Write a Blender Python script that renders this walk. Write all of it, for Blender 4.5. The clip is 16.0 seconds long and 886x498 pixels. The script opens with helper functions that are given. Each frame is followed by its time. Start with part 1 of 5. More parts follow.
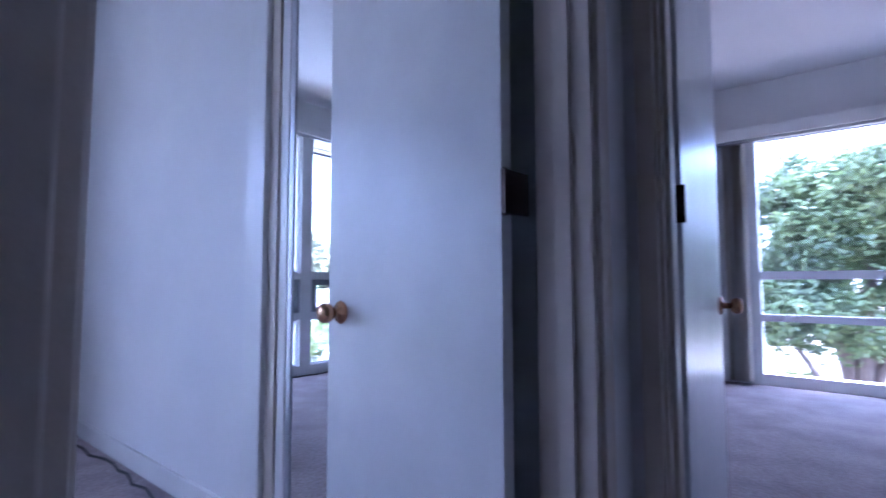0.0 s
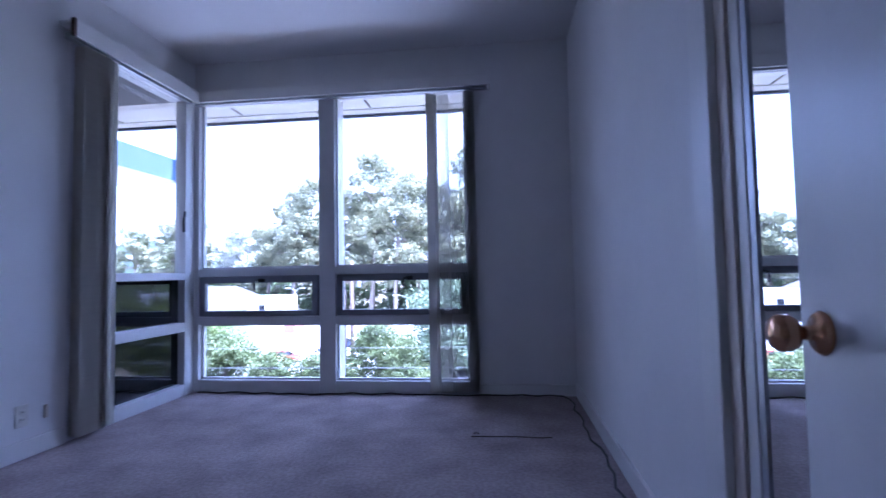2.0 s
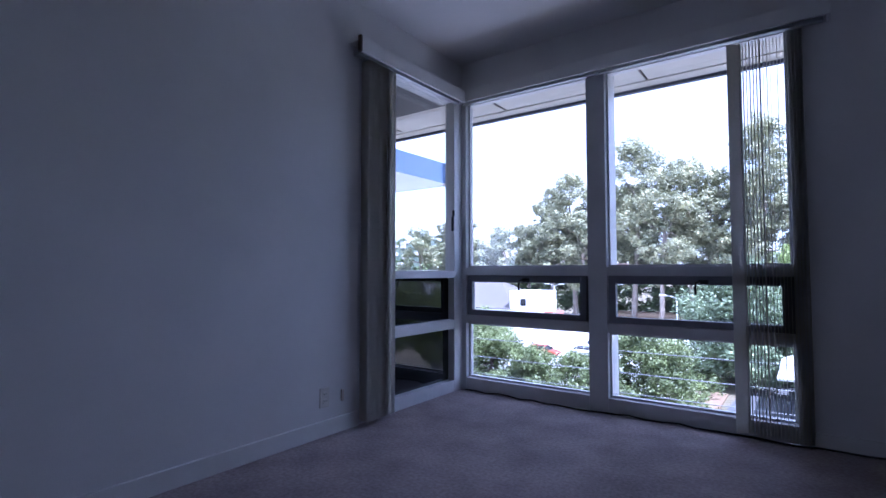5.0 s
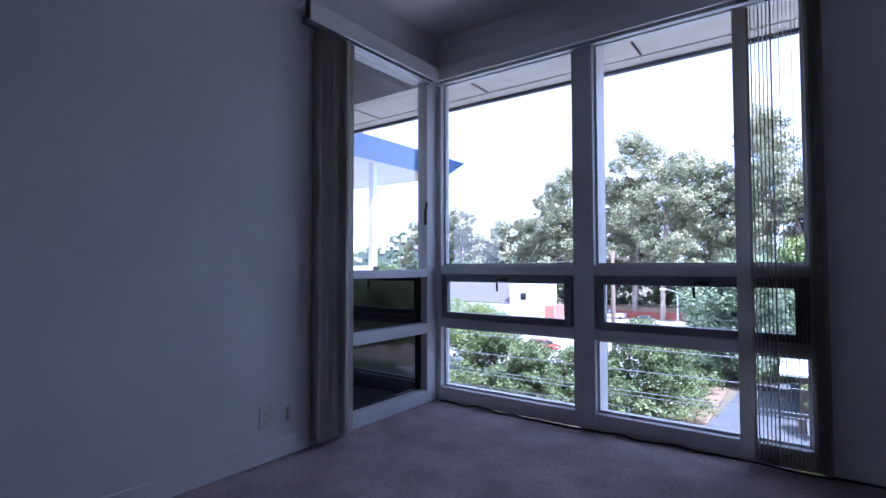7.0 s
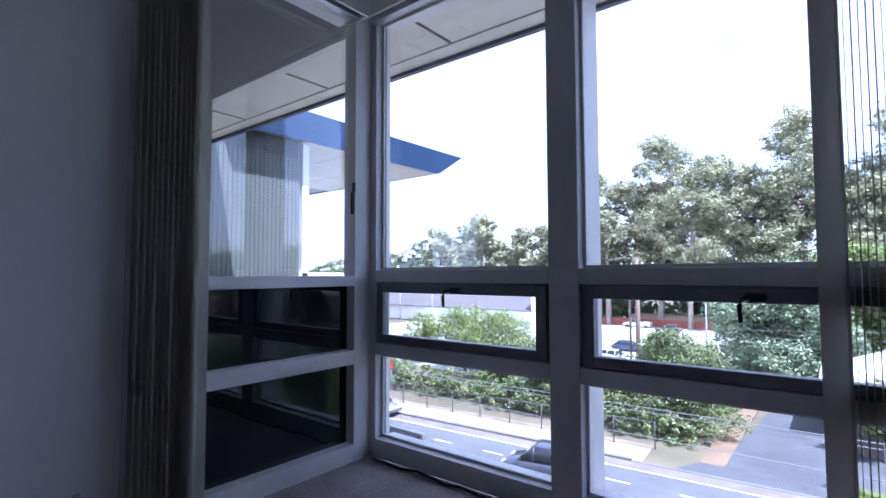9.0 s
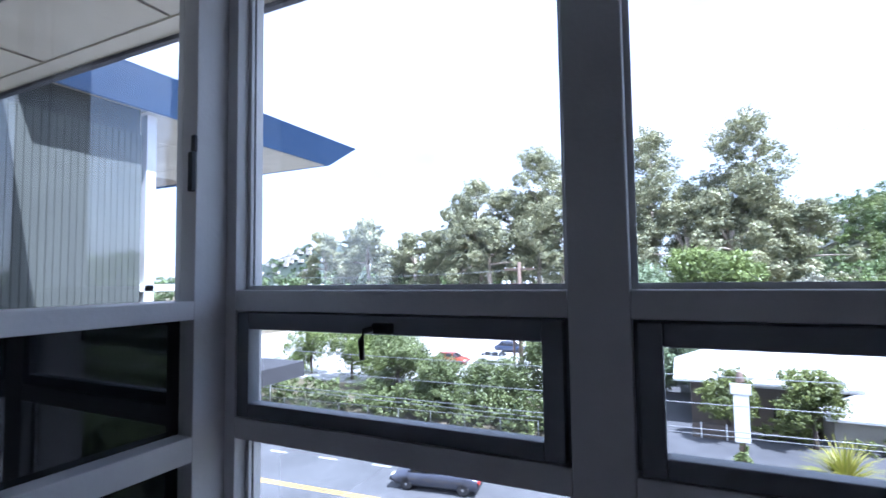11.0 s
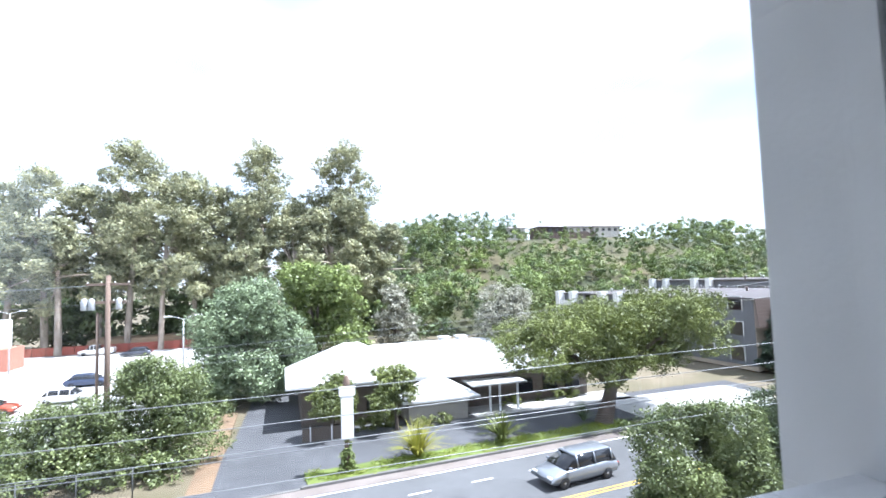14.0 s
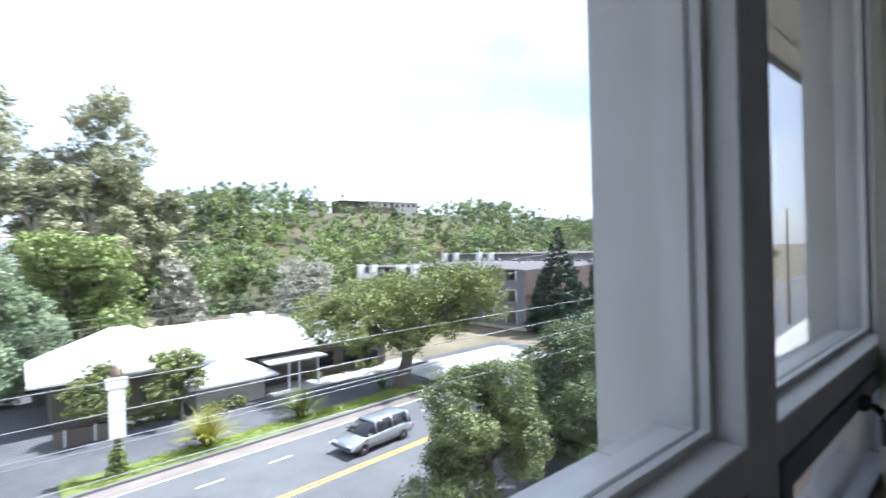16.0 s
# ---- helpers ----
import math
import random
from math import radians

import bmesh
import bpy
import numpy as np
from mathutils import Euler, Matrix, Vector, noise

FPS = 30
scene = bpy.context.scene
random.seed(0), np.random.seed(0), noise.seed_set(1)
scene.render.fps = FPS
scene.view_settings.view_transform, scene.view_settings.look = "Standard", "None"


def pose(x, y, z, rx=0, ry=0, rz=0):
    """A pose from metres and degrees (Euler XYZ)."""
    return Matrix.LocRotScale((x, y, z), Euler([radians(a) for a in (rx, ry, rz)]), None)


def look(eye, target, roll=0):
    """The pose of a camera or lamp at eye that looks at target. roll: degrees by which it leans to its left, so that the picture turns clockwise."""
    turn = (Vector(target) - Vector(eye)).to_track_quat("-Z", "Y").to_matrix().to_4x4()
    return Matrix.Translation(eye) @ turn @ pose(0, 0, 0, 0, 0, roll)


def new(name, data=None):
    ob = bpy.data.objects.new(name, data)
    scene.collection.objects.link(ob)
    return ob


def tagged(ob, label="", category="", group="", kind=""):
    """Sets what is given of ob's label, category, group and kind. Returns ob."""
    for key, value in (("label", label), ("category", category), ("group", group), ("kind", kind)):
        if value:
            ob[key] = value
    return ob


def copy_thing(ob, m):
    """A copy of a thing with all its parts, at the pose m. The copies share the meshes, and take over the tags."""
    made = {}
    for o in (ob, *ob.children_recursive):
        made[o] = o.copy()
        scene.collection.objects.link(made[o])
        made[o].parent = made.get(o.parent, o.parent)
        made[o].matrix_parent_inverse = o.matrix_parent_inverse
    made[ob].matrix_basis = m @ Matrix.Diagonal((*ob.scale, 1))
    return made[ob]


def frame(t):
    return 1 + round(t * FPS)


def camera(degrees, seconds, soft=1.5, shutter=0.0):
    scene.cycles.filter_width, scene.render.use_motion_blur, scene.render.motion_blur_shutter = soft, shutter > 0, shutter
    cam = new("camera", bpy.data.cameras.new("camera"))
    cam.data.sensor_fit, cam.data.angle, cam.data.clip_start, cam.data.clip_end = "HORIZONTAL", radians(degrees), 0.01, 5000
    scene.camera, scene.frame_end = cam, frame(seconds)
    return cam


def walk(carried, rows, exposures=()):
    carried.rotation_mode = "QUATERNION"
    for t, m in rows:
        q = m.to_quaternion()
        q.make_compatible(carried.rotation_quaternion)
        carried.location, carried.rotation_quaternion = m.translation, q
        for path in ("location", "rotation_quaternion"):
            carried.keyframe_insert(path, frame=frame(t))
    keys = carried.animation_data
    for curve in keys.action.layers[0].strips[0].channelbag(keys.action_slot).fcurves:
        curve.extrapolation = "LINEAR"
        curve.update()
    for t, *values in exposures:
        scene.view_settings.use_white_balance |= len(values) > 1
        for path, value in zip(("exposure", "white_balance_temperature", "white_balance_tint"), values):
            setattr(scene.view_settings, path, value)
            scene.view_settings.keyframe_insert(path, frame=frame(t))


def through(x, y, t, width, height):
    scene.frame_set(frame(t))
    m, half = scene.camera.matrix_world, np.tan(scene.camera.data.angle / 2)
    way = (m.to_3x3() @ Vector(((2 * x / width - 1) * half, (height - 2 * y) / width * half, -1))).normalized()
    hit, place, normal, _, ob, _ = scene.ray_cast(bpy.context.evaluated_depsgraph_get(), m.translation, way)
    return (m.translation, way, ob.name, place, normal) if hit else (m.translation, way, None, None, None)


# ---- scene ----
cam = camera(83.8, 16.0, shutter=0.3)
PATH = [
    (0, (2.08, -4.13, 0.92), (3.634, -2.871, 1.05), -0.1),
    (0.5, (2.277, -4.107, 0.923), (3.379, -2.441, 1.026), -0.5),
    (1, (2.438, -3.942, 0.917), (3.09, -2.054, 1.012), -1.7),
    (1.5, (2.522, -3.816, 0.934), (2.66, -1.824, 1.035), -1.6),
    (2, (2.518, -3.809, 0.929), (2.285, -1.825, 1.028), -1.1),
    (2.5, (2.496, -3.778, 0.942), (1.959, -1.854, 1.051), -0.8),
    (3, (2.518, -3.763, 0.951), (1.734, -1.927, 1.068), -0.4),
    (3.5, (2.532, -3.757, 0.919), (1.593, -1.996, 1.053), 0.0),
    (4, (2.513, -3.781, 0.929), (1.496, -2.062, 1.031), 0.1),
    (4.5, (2.357, -3.608, 0.947), (1.186, -1.99, 1.051), 0.0),
    (7, (2.241, -2.986, 0.997), (1.062, -1.372, 1.066), -0.1),
    (7.5, (2.296, -2.72, 0.979), (1.056, -1.154, 1.082), 1.0),
    (8, (2.239, -2.423, 0.97), (0.952, -0.896, 1.077), 0.3),
    (10.4, (1.55, -1.299, 1.011), (0.511, 0.407, 1.113), -0.9),
    (11, (1.299, -1.122, 1.032), (0.439, 0.68, 1.147), -0.8),
    (11.5, (1.092, -0.948, 1.069), (0.468, 0.949, 1.178), -0.8),
    (12, (0.977, -0.781, 1.076), (0.63, 1.185, 1.193), -0.5),
    (12.5, (0.849, -0.606, 1.131), (0.789, 1.389, 1.261), -1.0),
    (13, (0.684, -0.509, 1.153), (0.956, 1.467, 1.312), -1.0),
    (13.5, (0.521, -0.438, 1.209), (1.066, 1.479, 1.364), -1.3),
    (14, (0.397, -0.299, 1.252), (1.019, 1.597, 1.378), -1.7),
    (14.5, (0.34, -0.205, 1.272), (0.971, 1.692, 1.346), -2.1),
    (15, (0.272, -0.195, 1.289), (0.936, 1.691, 1.32), -2.0),
    (15.5, (0.227, -0.212, 1.319), (1.166, 1.554, 1.301), -2.6),
    (16, (0.3, -0.248, 1.289), (1.608, 1.266, 1.287), -1.5),
]
walk(cam, [(t, look(eye, target, roll)) for t, eye, target, roll in PATH],
     exposures=[(0, 4.07, 4460, 34), (0.5, 3.85, 4260, 34), (1, 3.89, 4240, 34), (1.5, 3.52, 4350, 35), (2, 2.87, 4380, 35), (2.5, 2.52, 4400, 35), (3.5, 2.02, 4460, 34), (4.5, 2.07, 4590, 33),
                (7, 1.99, 4750, 30), (8.2, 1.86, 4820, 29), (10.3, 1.77, 5000, 21), (13, 1.84, 5200, 17), (14.5, 1.70, 5700, 14), (16, 1.72, 5600, 14)])

# ---- world, sun ----
SUN_EL, SUN_AZ = 62.0, 107.0   # degrees; azimuth clockwise from +y
world = bpy.data.worlds.new("sky")
scene.world = world
world.use_nodes = True
wn, wl = world.node_tree.nodes, world.node_tree.links
wbg = wn["Background"]
sky = wn.new("ShaderNodeTexSky")
sky.sky_type, sky.sun_disc = "NISHITA", False
sky.sun_elevation, sky.sun_rotation = radians(SUN_EL), radians(SUN_AZ)
wtc, wmap, wnoise, wramp, wmix = (wn.new("ShaderNode" + k) for k in ("TexCoord", "Mapping", "TexNoise", "ValToRGB", "Mix"))
wmap.inputs["Scale"].default_value = (1.6, 1.6, 4.0)
wnoise.inputs["Scale"].default_value, wnoise.inputs["Detail"].default_value = 1.6, 7
wramp.color_ramp.elements[0].position, wramp.color_ramp.elements[1].position = 0.3, 0.62
wramp.color_ramp.elements[0].color = (0.33, 0.33, 0.33, 1)
wmix.data_type = "RGBA"
wl.new(wtc.outputs["Generated"], wmap.inputs["Vector"])
wl.new(wmap.outputs["Vector"], wnoise.inputs["Vector"])
wl.new(wnoise.outputs["Fac"], wramp.inputs["Fac"])
wl.new(wramp.outputs["Color"], wmix.inputs["Factor"])
wl.new(sky.outputs["Color"], wmix.inputs["A"])
wmix.inputs["B"].default_value = (6.2, 6.4, 6.75, 1)
wl.new(wmix.outputs["Result"], wbg.inputs["Color"])
wbg.inputs["Strength"].default_value = 0.105
sun = new("sun", bpy.data.lights.new("sun", "SUN"))
sun.data.energy, sun.data.angle, sun.data.color = 5.0, radians(0.5), (1, 0.96, 0.9)
se, sa = radians(SUN_EL), radians(SUN_AZ)
sun.matrix_world = look((math.sin(sa) * math.cos(se) * 50, math.cos(sa) * math.cos(se) * 50, math.sin(se) * 50), (0, 0, 0))


# ---- building helpers ----
def part(name, bm, material, parent=None, label=""):
    """One mesh object from a bmesh, under a thing or part."""
    me = bpy.data.meshes.new(name)
    bm.to_mesh(me)
    bm.free()
    ob = new(name, me)
    for m in (material if isinstance(material, (list, tuple)) else [material]):
        me.materials.append(m)
    if parent:
        ob.parent = parent
    if label:
        ob["label"] = label
    return ob


def thing(name, label, category, group="", at=(0, 0, 0), kind="", turn=0):
    ob = new(name)
    ob.empty_display_size = 0.1
    ob.matrix_world = pose(*at, 0, 0, turn)
    return tagged(ob, label, category, group, kind)


def add_box(bm, x0, x1, y0, y1, z0, z1, bev=0.0):
    vs = [bm.verts.new((x, y, z)) for z in (z0, z1) for y in (y0, y1) for x in (x0, x1)]
    fs = [bm.faces.new([vs[i] for i in q]) for q in ((0, 2, 3, 1), (4, 5, 7, 6), (0, 1, 5, 4), (2, 6, 7, 3), (0, 4, 6, 2), (1, 3, 7, 5))]
    if bev:
        bmesh.ops.bevel(bm, geom=list({e for f in fs for e in f.edges}), offset=bev, segments=2, affect="EDGES", profile=0.5)


def box(name, x0, x1, y0, y1, z0, z1, material, parent=None, bev=0.0, label=""):
    bm = bmesh.new()
    add_box(bm, x0, x1, y0, y1, z0, z1, bev)
    return part(name, bm, material, parent, label)


def boxes(name, rows, material, parent=None, bev=0.0, label=""):
    bm = bmesh.new()
    for r in rows:
        add_box(bm, *r, bev)
    return part(name, bm, material, parent, label)


def add_tube(bm, pts, radii, sides=8):
    """A closed tapered tube along points."""
    pts = [Vector(p) for p in pts]
    if not isinstance(radii, (list, tuple)):
        radii = [radii] * len(pts)
    rings = []
    for i, p in enumerate(pts):
        d = (pts[min(i + 1, len(pts) - 1)] - pts[max(i - 1, 0)]).normalized()
        a = d.cross(Vector((0, 0, 1)) if abs(d.z) < 0.9 else Vector((1, 0, 0))).normalized()
        b = d.cross(a)
        rings.append([bm.verts.new(p + (a * math.cos(u) + b * math.sin(u)) * radii[i]) for u in [2 * math.pi * k / sides for k in range(sides)]])
    for r, s in zip(rings, rings[1:]):
        for k in range(sides):
            bm.faces.new((r[k], r[(k + 1) % sides], s[(k + 1) % sides], s[k])).smooth = True
    bm.faces.new(rings[0][::-1])
    bm.faces.new(rings[-1])


def tube(name, pts, radii, material, parent=None, sides=8, label=""):
    bm = bmesh.new()
    add_tube(bm, pts, radii, sides)
    bmesh.ops.recalc_face_normals(bm, faces=bm.faces)
    return part(name, bm, material, parent, label)


def turned(name, profile, material, parent=None, axis="z", at=(0, 0, 0), sides=20, label=""):
    """A lathe-turned solid; profile: (radius, height) pairs."""
    bm = bmesh.new()
    rings = [[bm.verts.new((r * math.cos(2 * math.pi * k / sides), r * math.sin(2 * math.pi * k / sides), h)) for k in range(sides)] for r, h in profile]
    for r, s in zip(rings, rings[1:]):
        for k in range(sides):
            bm.faces.new((r[k], r[(k + 1) % sides], s[(k + 1) % sides], s[k])).smooth = True
    bm.faces.new(rings[0][::-1])
    bm.faces.new(rings[-1])
    turn = {"z": pose(0, 0, 0), "-x": pose(0, 0, 0, 0, -90, 0), "-y": pose(0, 0, 0, 90, 0, 0), "y": pose(0, 0, 0, -90, 0, 0), "x": pose(0, 0, 0, 0, 90, 0)}[axis]
    bm.transform(Matrix.Translation(at) @ turn)
    return part(name, bm, material, parent, label)


# ---- materials ----
def mat(name, color, rough=0.6, metal=0.0, color2=None, scale=8.0, detail=4.0, bump=0.0, bump_scale=60.0, stain=0.0, coords="Object", rnd=0.0, island=False, spec=0.5, stretch=(1, 1, 1), patches=0.0):
    """A principled surface with noise in two scales, relief and optional variation piece by piece."""
    m = bpy.data.materials.new(name)
    m.use_nodes = True
    n, l = m.node_tree.nodes, m.node_tree.links
    b = n["Principled BSDF"]
    b.inputs["Roughness"].default_value, b.inputs["Metallic"].default_value = rough, metal
    b.inputs["Specular IOR Level"].default_value = spec
    tc, mp = n.new("ShaderNodeTexCoord"), n.new("ShaderNodeMapping")
    mp.inputs["Scale"].default_value = stretch
    l.new(tc.outputs[coords], mp.inputs["Vector"])
    no = n.new("ShaderNodeTexNoise")
    no.inputs["Scale"].default_value, no.inputs["Detail"].default_value = scale, detail
    l.new(mp.outputs["Vector"], no.inputs["Vector"])
    ra = n.new("ShaderNodeValToRGB")
    ra.color_ramp.elements[0].position, ra.color_ramp.elements[1].position = 0.35, 0.65
    c2 = color2 or tuple(c * 0.9 for c in color)
    ra.color_ramp.elements[0].color, ra.color_ramp.elements[1].color = (*c2, 1), (*color, 1)
    l.new(no.outputs["Fac"], ra.inputs["Fac"])
    out = ra.outputs["Color"]
    if stain:
        n2, mr, mx = n.new("ShaderNodeTexNoise"), n.new("ShaderNodeMapRange"), n.new("ShaderNodeMix")
        n2.inputs["Scale"].default_value, n2.inputs["Detail"].default_value = patches or scale * 0.17, 5
        l.new(mp.outputs["Vector"], n2.inputs["Vector"])
        mr.inputs["From Min"].default_value, mr.inputs["From Max"].default_value = 0.35, 0.7
        mr.inputs["To Min"].default_value, mr.inputs["To Max"].default_value = 1.0, 1.0 - stain
        l.new(n2.outputs["Fac"], mr.inputs["Value"])
        mx.data_type, mx.blend_type = "RGBA", "MULTIPLY"
        mx.inputs["Factor"].default_value = 1
        l.new(out, mx.inputs["A"])
        l.new(mr.outputs["Result"], mx.inputs["B"])
        out = mx.outputs["Result"]
    if rnd:
        oi = n.new("ShaderNodeNewGeometry") if island else n.new("ShaderNodeObjectInfo")
        mr, hs = n.new("ShaderNodeMapRange"), n.new("ShaderNodeHueSaturation")
        mr.inputs["To Min"].default_value, mr.inputs["To Max"].default_value = 1 - rnd, 1 + rnd
        l.new(oi.outputs["Random Per Island" if island else "Random"], mr.inputs["Value"])
        l.new(mr.outputs["Result"], hs.inputs["Value"])
        l.new(out, hs.inputs["Color"])
        out = hs.outputs["Color"]
    l.new(out, b.inputs["Base Color"])
    if bump:
        n3, bp = n.new("ShaderNodeTexNoise"), n.new("ShaderNodeBump")
        n3.inputs["Scale"].default_value, n3.inputs["Detail"].default_value = bump_scale, 3
        l.new(mp.outputs["Vector"], n3.inputs["Vector"])
        l.new(n3.outputs["Fac"], bp.inputs["Height"])
        bp.inputs["Strength"].default_value, bp.inputs["Distance"].default_value = bump, 0.01
        l.new(bp.outputs["Normal"], b.inputs["Normal"])
    return m


def glass_mat(name, tint=(1, 1, 1)):
    m = bpy.data.materials.new(name)
    m.use_nodes = True
    n, l = m.node_tree.nodes, m.node_tree.links
    tr, gl, mx = n.new("ShaderNodeBsdfTransparent"), n.new("ShaderNodeBsdfGlossy"), n.new("ShaderNodeMixShader")
    tr.inputs["Color"].default_value = (*tint, 1)
    gl.inputs["Roughness"].default_value = 0.0
    lw, pw, ma = n.new("ShaderNodeLayerWeight"), n.new("ShaderNodeMath"), n.new("ShaderNodeMath")
    lw.inputs["Blend"].default_value = 0.5
    pw.operation, ma.operation = "POWER", "MULTIPLY_ADD"
    pw.inputs[1].default_value, ma.inputs[1].default_value, ma.inputs[2].default_value = 3.0, 0.85, 0.08
    l.new(lw.outputs["Facing"], pw.inputs[0])
    l.new(pw.outputs["Value"], ma.inputs[0])
    l.new(ma.outputs["Value"], mx.inputs["Fac"])
    l.new(tr.outputs["BSDF"], mx.inputs[1])
    l.new(gl.outputs["BSDF"], mx.inputs[2])
    l.new(mx.outputs["Shader"], n["Material Output"].inputs["Surface"])
    return m


def leaf_mat(name, a, b, through=0.35, clumps=0.45):
    """Leaves: colour varied leaf by leaf and clump by clump, part of the light passes through."""
    m = bpy.data.materials.new(name)
    m.use_nodes = True
    n, l = m.node_tree.nodes, m.node_tree.links
    n.remove(n["Principled BSDF"])
    ge, tc, no, ad, ra = (n.new("ShaderNode" + k) for k in ("NewGeometry", "TexCoord", "TexNoise", "Math", "ValToRGB"))
    no.inputs["Scale"].default_value = clumps
    l.new(tc.outputs["Object"], no.inputs["Vector"])
    ad.operation = "MULTIPLY_ADD"
    l.new(ge.outputs["Random Per Island"], ad.inputs[0])
    ad.inputs[1].default_value = 0.32
    l.new(no.outputs["Fac"], ad.inputs[2])
    ra.color_ramp.elements[0].position, ra.color_ramp.elements[1].position = 0.4, 0.92
    ra.color_ramp.elements[0].color, ra.color_ramp.elements[1].color = (*a, 1), (*b, 1)
    l.new(ad.outputs["Value"], ra.inputs["Fac"])
    di, tl, gl, mx, m2 = (n.new("ShaderNode" + k) for k in ("BsdfDiffuse", "BsdfTranslucent", "BsdfGlossy", "MixShader", "MixShader"))
    gl.inputs["Roughness"].default_value = 0.45
    mx.inputs["Fac"].default_value, m2.inputs["Fac"].default_value = through * 0.75, 0.035
    l.new(ra.outputs["Color"], di.inputs["Color"])
    l.new(ra.outputs["Color"], tl.inputs["Color"])
    l.new(di.outputs["BSDF"], mx.inputs[1])
    l.new(tl.outputs["BSDF"], mx.inputs[2])
    l.new(mx.outputs["Shader"], m2.inputs[1])
    l.new(gl.outputs["BSDF"], m2.inputs[2])
    l.new(m2.outputs["Shader"], n["Material Output"].inputs["Surface"])
    return m


M_WALL = mat("wall_paint", (0.77, 0.76, 0.74), 0.6, color2=(0.735, 0.725, 0.705), scale=3, bump=0.12, bump_scale=180, stain=0.05)
M_CEIL = mat("ceiling_paint", (0.77, 0.76, 0.74), 0.6, scale=2.5, bump=0.15, bump_scale=120, stain=0.06, color2=(0.76, 0.75, 0.73))
M_TRIM = mat("trim_paint", (0.76, 0.75, 0.72), 0.35, scale=6, bump=0.06, bump_scale=90, stain=0.06, color2=(0.72, 0.71, 0.68))
M_FRAME = mat("window_frame_paint", (0.72, 0.72, 0.72), 0.4, scale=5, bump=0.1, bump_scale=70, stain=0.12, color2=(0.66, 0.66, 0.66))
M_SASH = mat("sash_metal", (0.22, 0.23, 0.25), 0.45, scale=9, bump=0.05, stain=0.15)
M_DOOR = mat("door_paint", (0.77, 0.77, 0.76), 0.32, scale=4, bump=0.05, bump_scale=40, stain=0.04)
M_JAMB = mat("jamb_paint", (0.66, 0.58, 0.50), 0.4, scale=5, bump=0.08, bump_scale=60, stain=0.12)
M_CARPET = mat("carpet", (0.50, 0.43, 0.42), 0.95, color2=(0.37, 0.315, 0.31), scale=55, detail=10, bump=0.6, bump_scale=300, stain=0.32, spec=0.1, patches=3.4)
M_SEAM = mat("carpet_seam_thread", (0.12, 0.10, 0.10), 0.95, scale=40)
M_KNOB = mat("copper_brass", (0.62, 0.36, 0.2), 0.25, 1.0, scale=20, stain=0.2)
M_HINGE = mat("dark_bronze", (0.09, 0.06, 0.045), 0.45, 0.5, scale=30, stain=0.2)
M_BLACK = mat("black_rubber", (0.02, 0.02, 0.022), 0.5, scale=30)
M_PLATE = mat("outlet_plastic", (0.7, 0.68, 0.62), 0.4, scale=20)
M_MIRROR = mat("mirror_silver", (0.86, 0.88, 0.88), 0.01, 1.0, color2=(0.86, 0.88, 0.88))
M_ALU = mat("grey_aluminium", (0.45, 0.46, 0.48), 0.4, 0.8, scale=15, stain=0.1)
M_GLASS = glass_mat("window_glass", (0.97, 0.985, 0.98))
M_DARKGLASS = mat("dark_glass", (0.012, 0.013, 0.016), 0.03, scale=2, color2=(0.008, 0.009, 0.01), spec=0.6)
M_BRICKCOL = mat("brown_shingle", (0.2, 0.15, 0.13), 0.9, scale=0.8, stain=0.3)

# ---- structure of the flat ----
CEIL = 2.72
RW, RS, RL = 3.06, -3.645, -3.692   # bedroom: east wall, south wall right and left of the doorway
WH = 2.47                     # top of the window openings


def structure(ob, label, category):
    return tagged(ob, label, category, kind="structure")


structure(box("floor", -0.2, 7.4, -7.2, 0.0, -0.16, 0.0, M_CARPET), "worn grey-mauve wall-to-wall carpet", "floor")
structure(box("ceiling", -0.2, 7.4, -7.2, 0.2, CEIL, CEIL + 0.12, M_CEIL), "smooth off-white painted ceiling", "ceiling")
structure(boxes("wall_north", [(2.33, 3.16, 0.0, 0.2, 0, CEIL), (0.04, 2.33, 0.0, 0.2, WH, CEIL), (-0.2, 0.04, 0.0, 0.2, WH, CEIL)], M_WALL), "off-white painted wall around the north window", "wall")
structure(boxes("wall_west", [(-0.2, 0.0, -5.0, -1.20, 0, CEIL), (-0.2, 0.0, -1.20, 0.0, WH, CEIL)], M_WALL), "off-white painted wall beside the corner window", "wall")
structure(boxes("wall_east", [(RW, RW + 0.1, -2.395, 0.0, 0, CEIL), (RW, RW + 0.1, RS, -2.395, 2.12, CEIL)], M_WALL), "off-white painted wall with closet opening", "wall")
structure(boxes("wall_south", [(0.0, 2.145, RL - 0.11, RL, 0, CEIL), (2.145, 3.015, RS - 0.11, RS, 2.07, CEIL), (3.015, 3.2, RS - 0.11, RS, 0, CEIL)], M_WALL), "painted partition wall with bedroom doorway", "wall")
structure(boxes("closet_wall", [(3.68, 3.76, -3.66, -2.33, 0, CEIL), (3.16, 3.68, -2.395, -2.33, 0, CEIL), (3.2, 3.76, -3.755, -3.66, 0, CEIL)], M_WALL), "plain painted inner closet wall", "wall")
structure(boxes("hall_wall", [(-0.0, 7.4, -5.02, -4.9, 0, CEIL), (3.2, 3.3, -4.9, -4.58, 0, CEIL), (3.2, 3.3, -4.58, -3.815, 2.07, CEIL), (3.2, 3.3, -3.815, -3.755, 0, CEIL)], M_WALL), "painted hallway wall with second doorway", "wall")
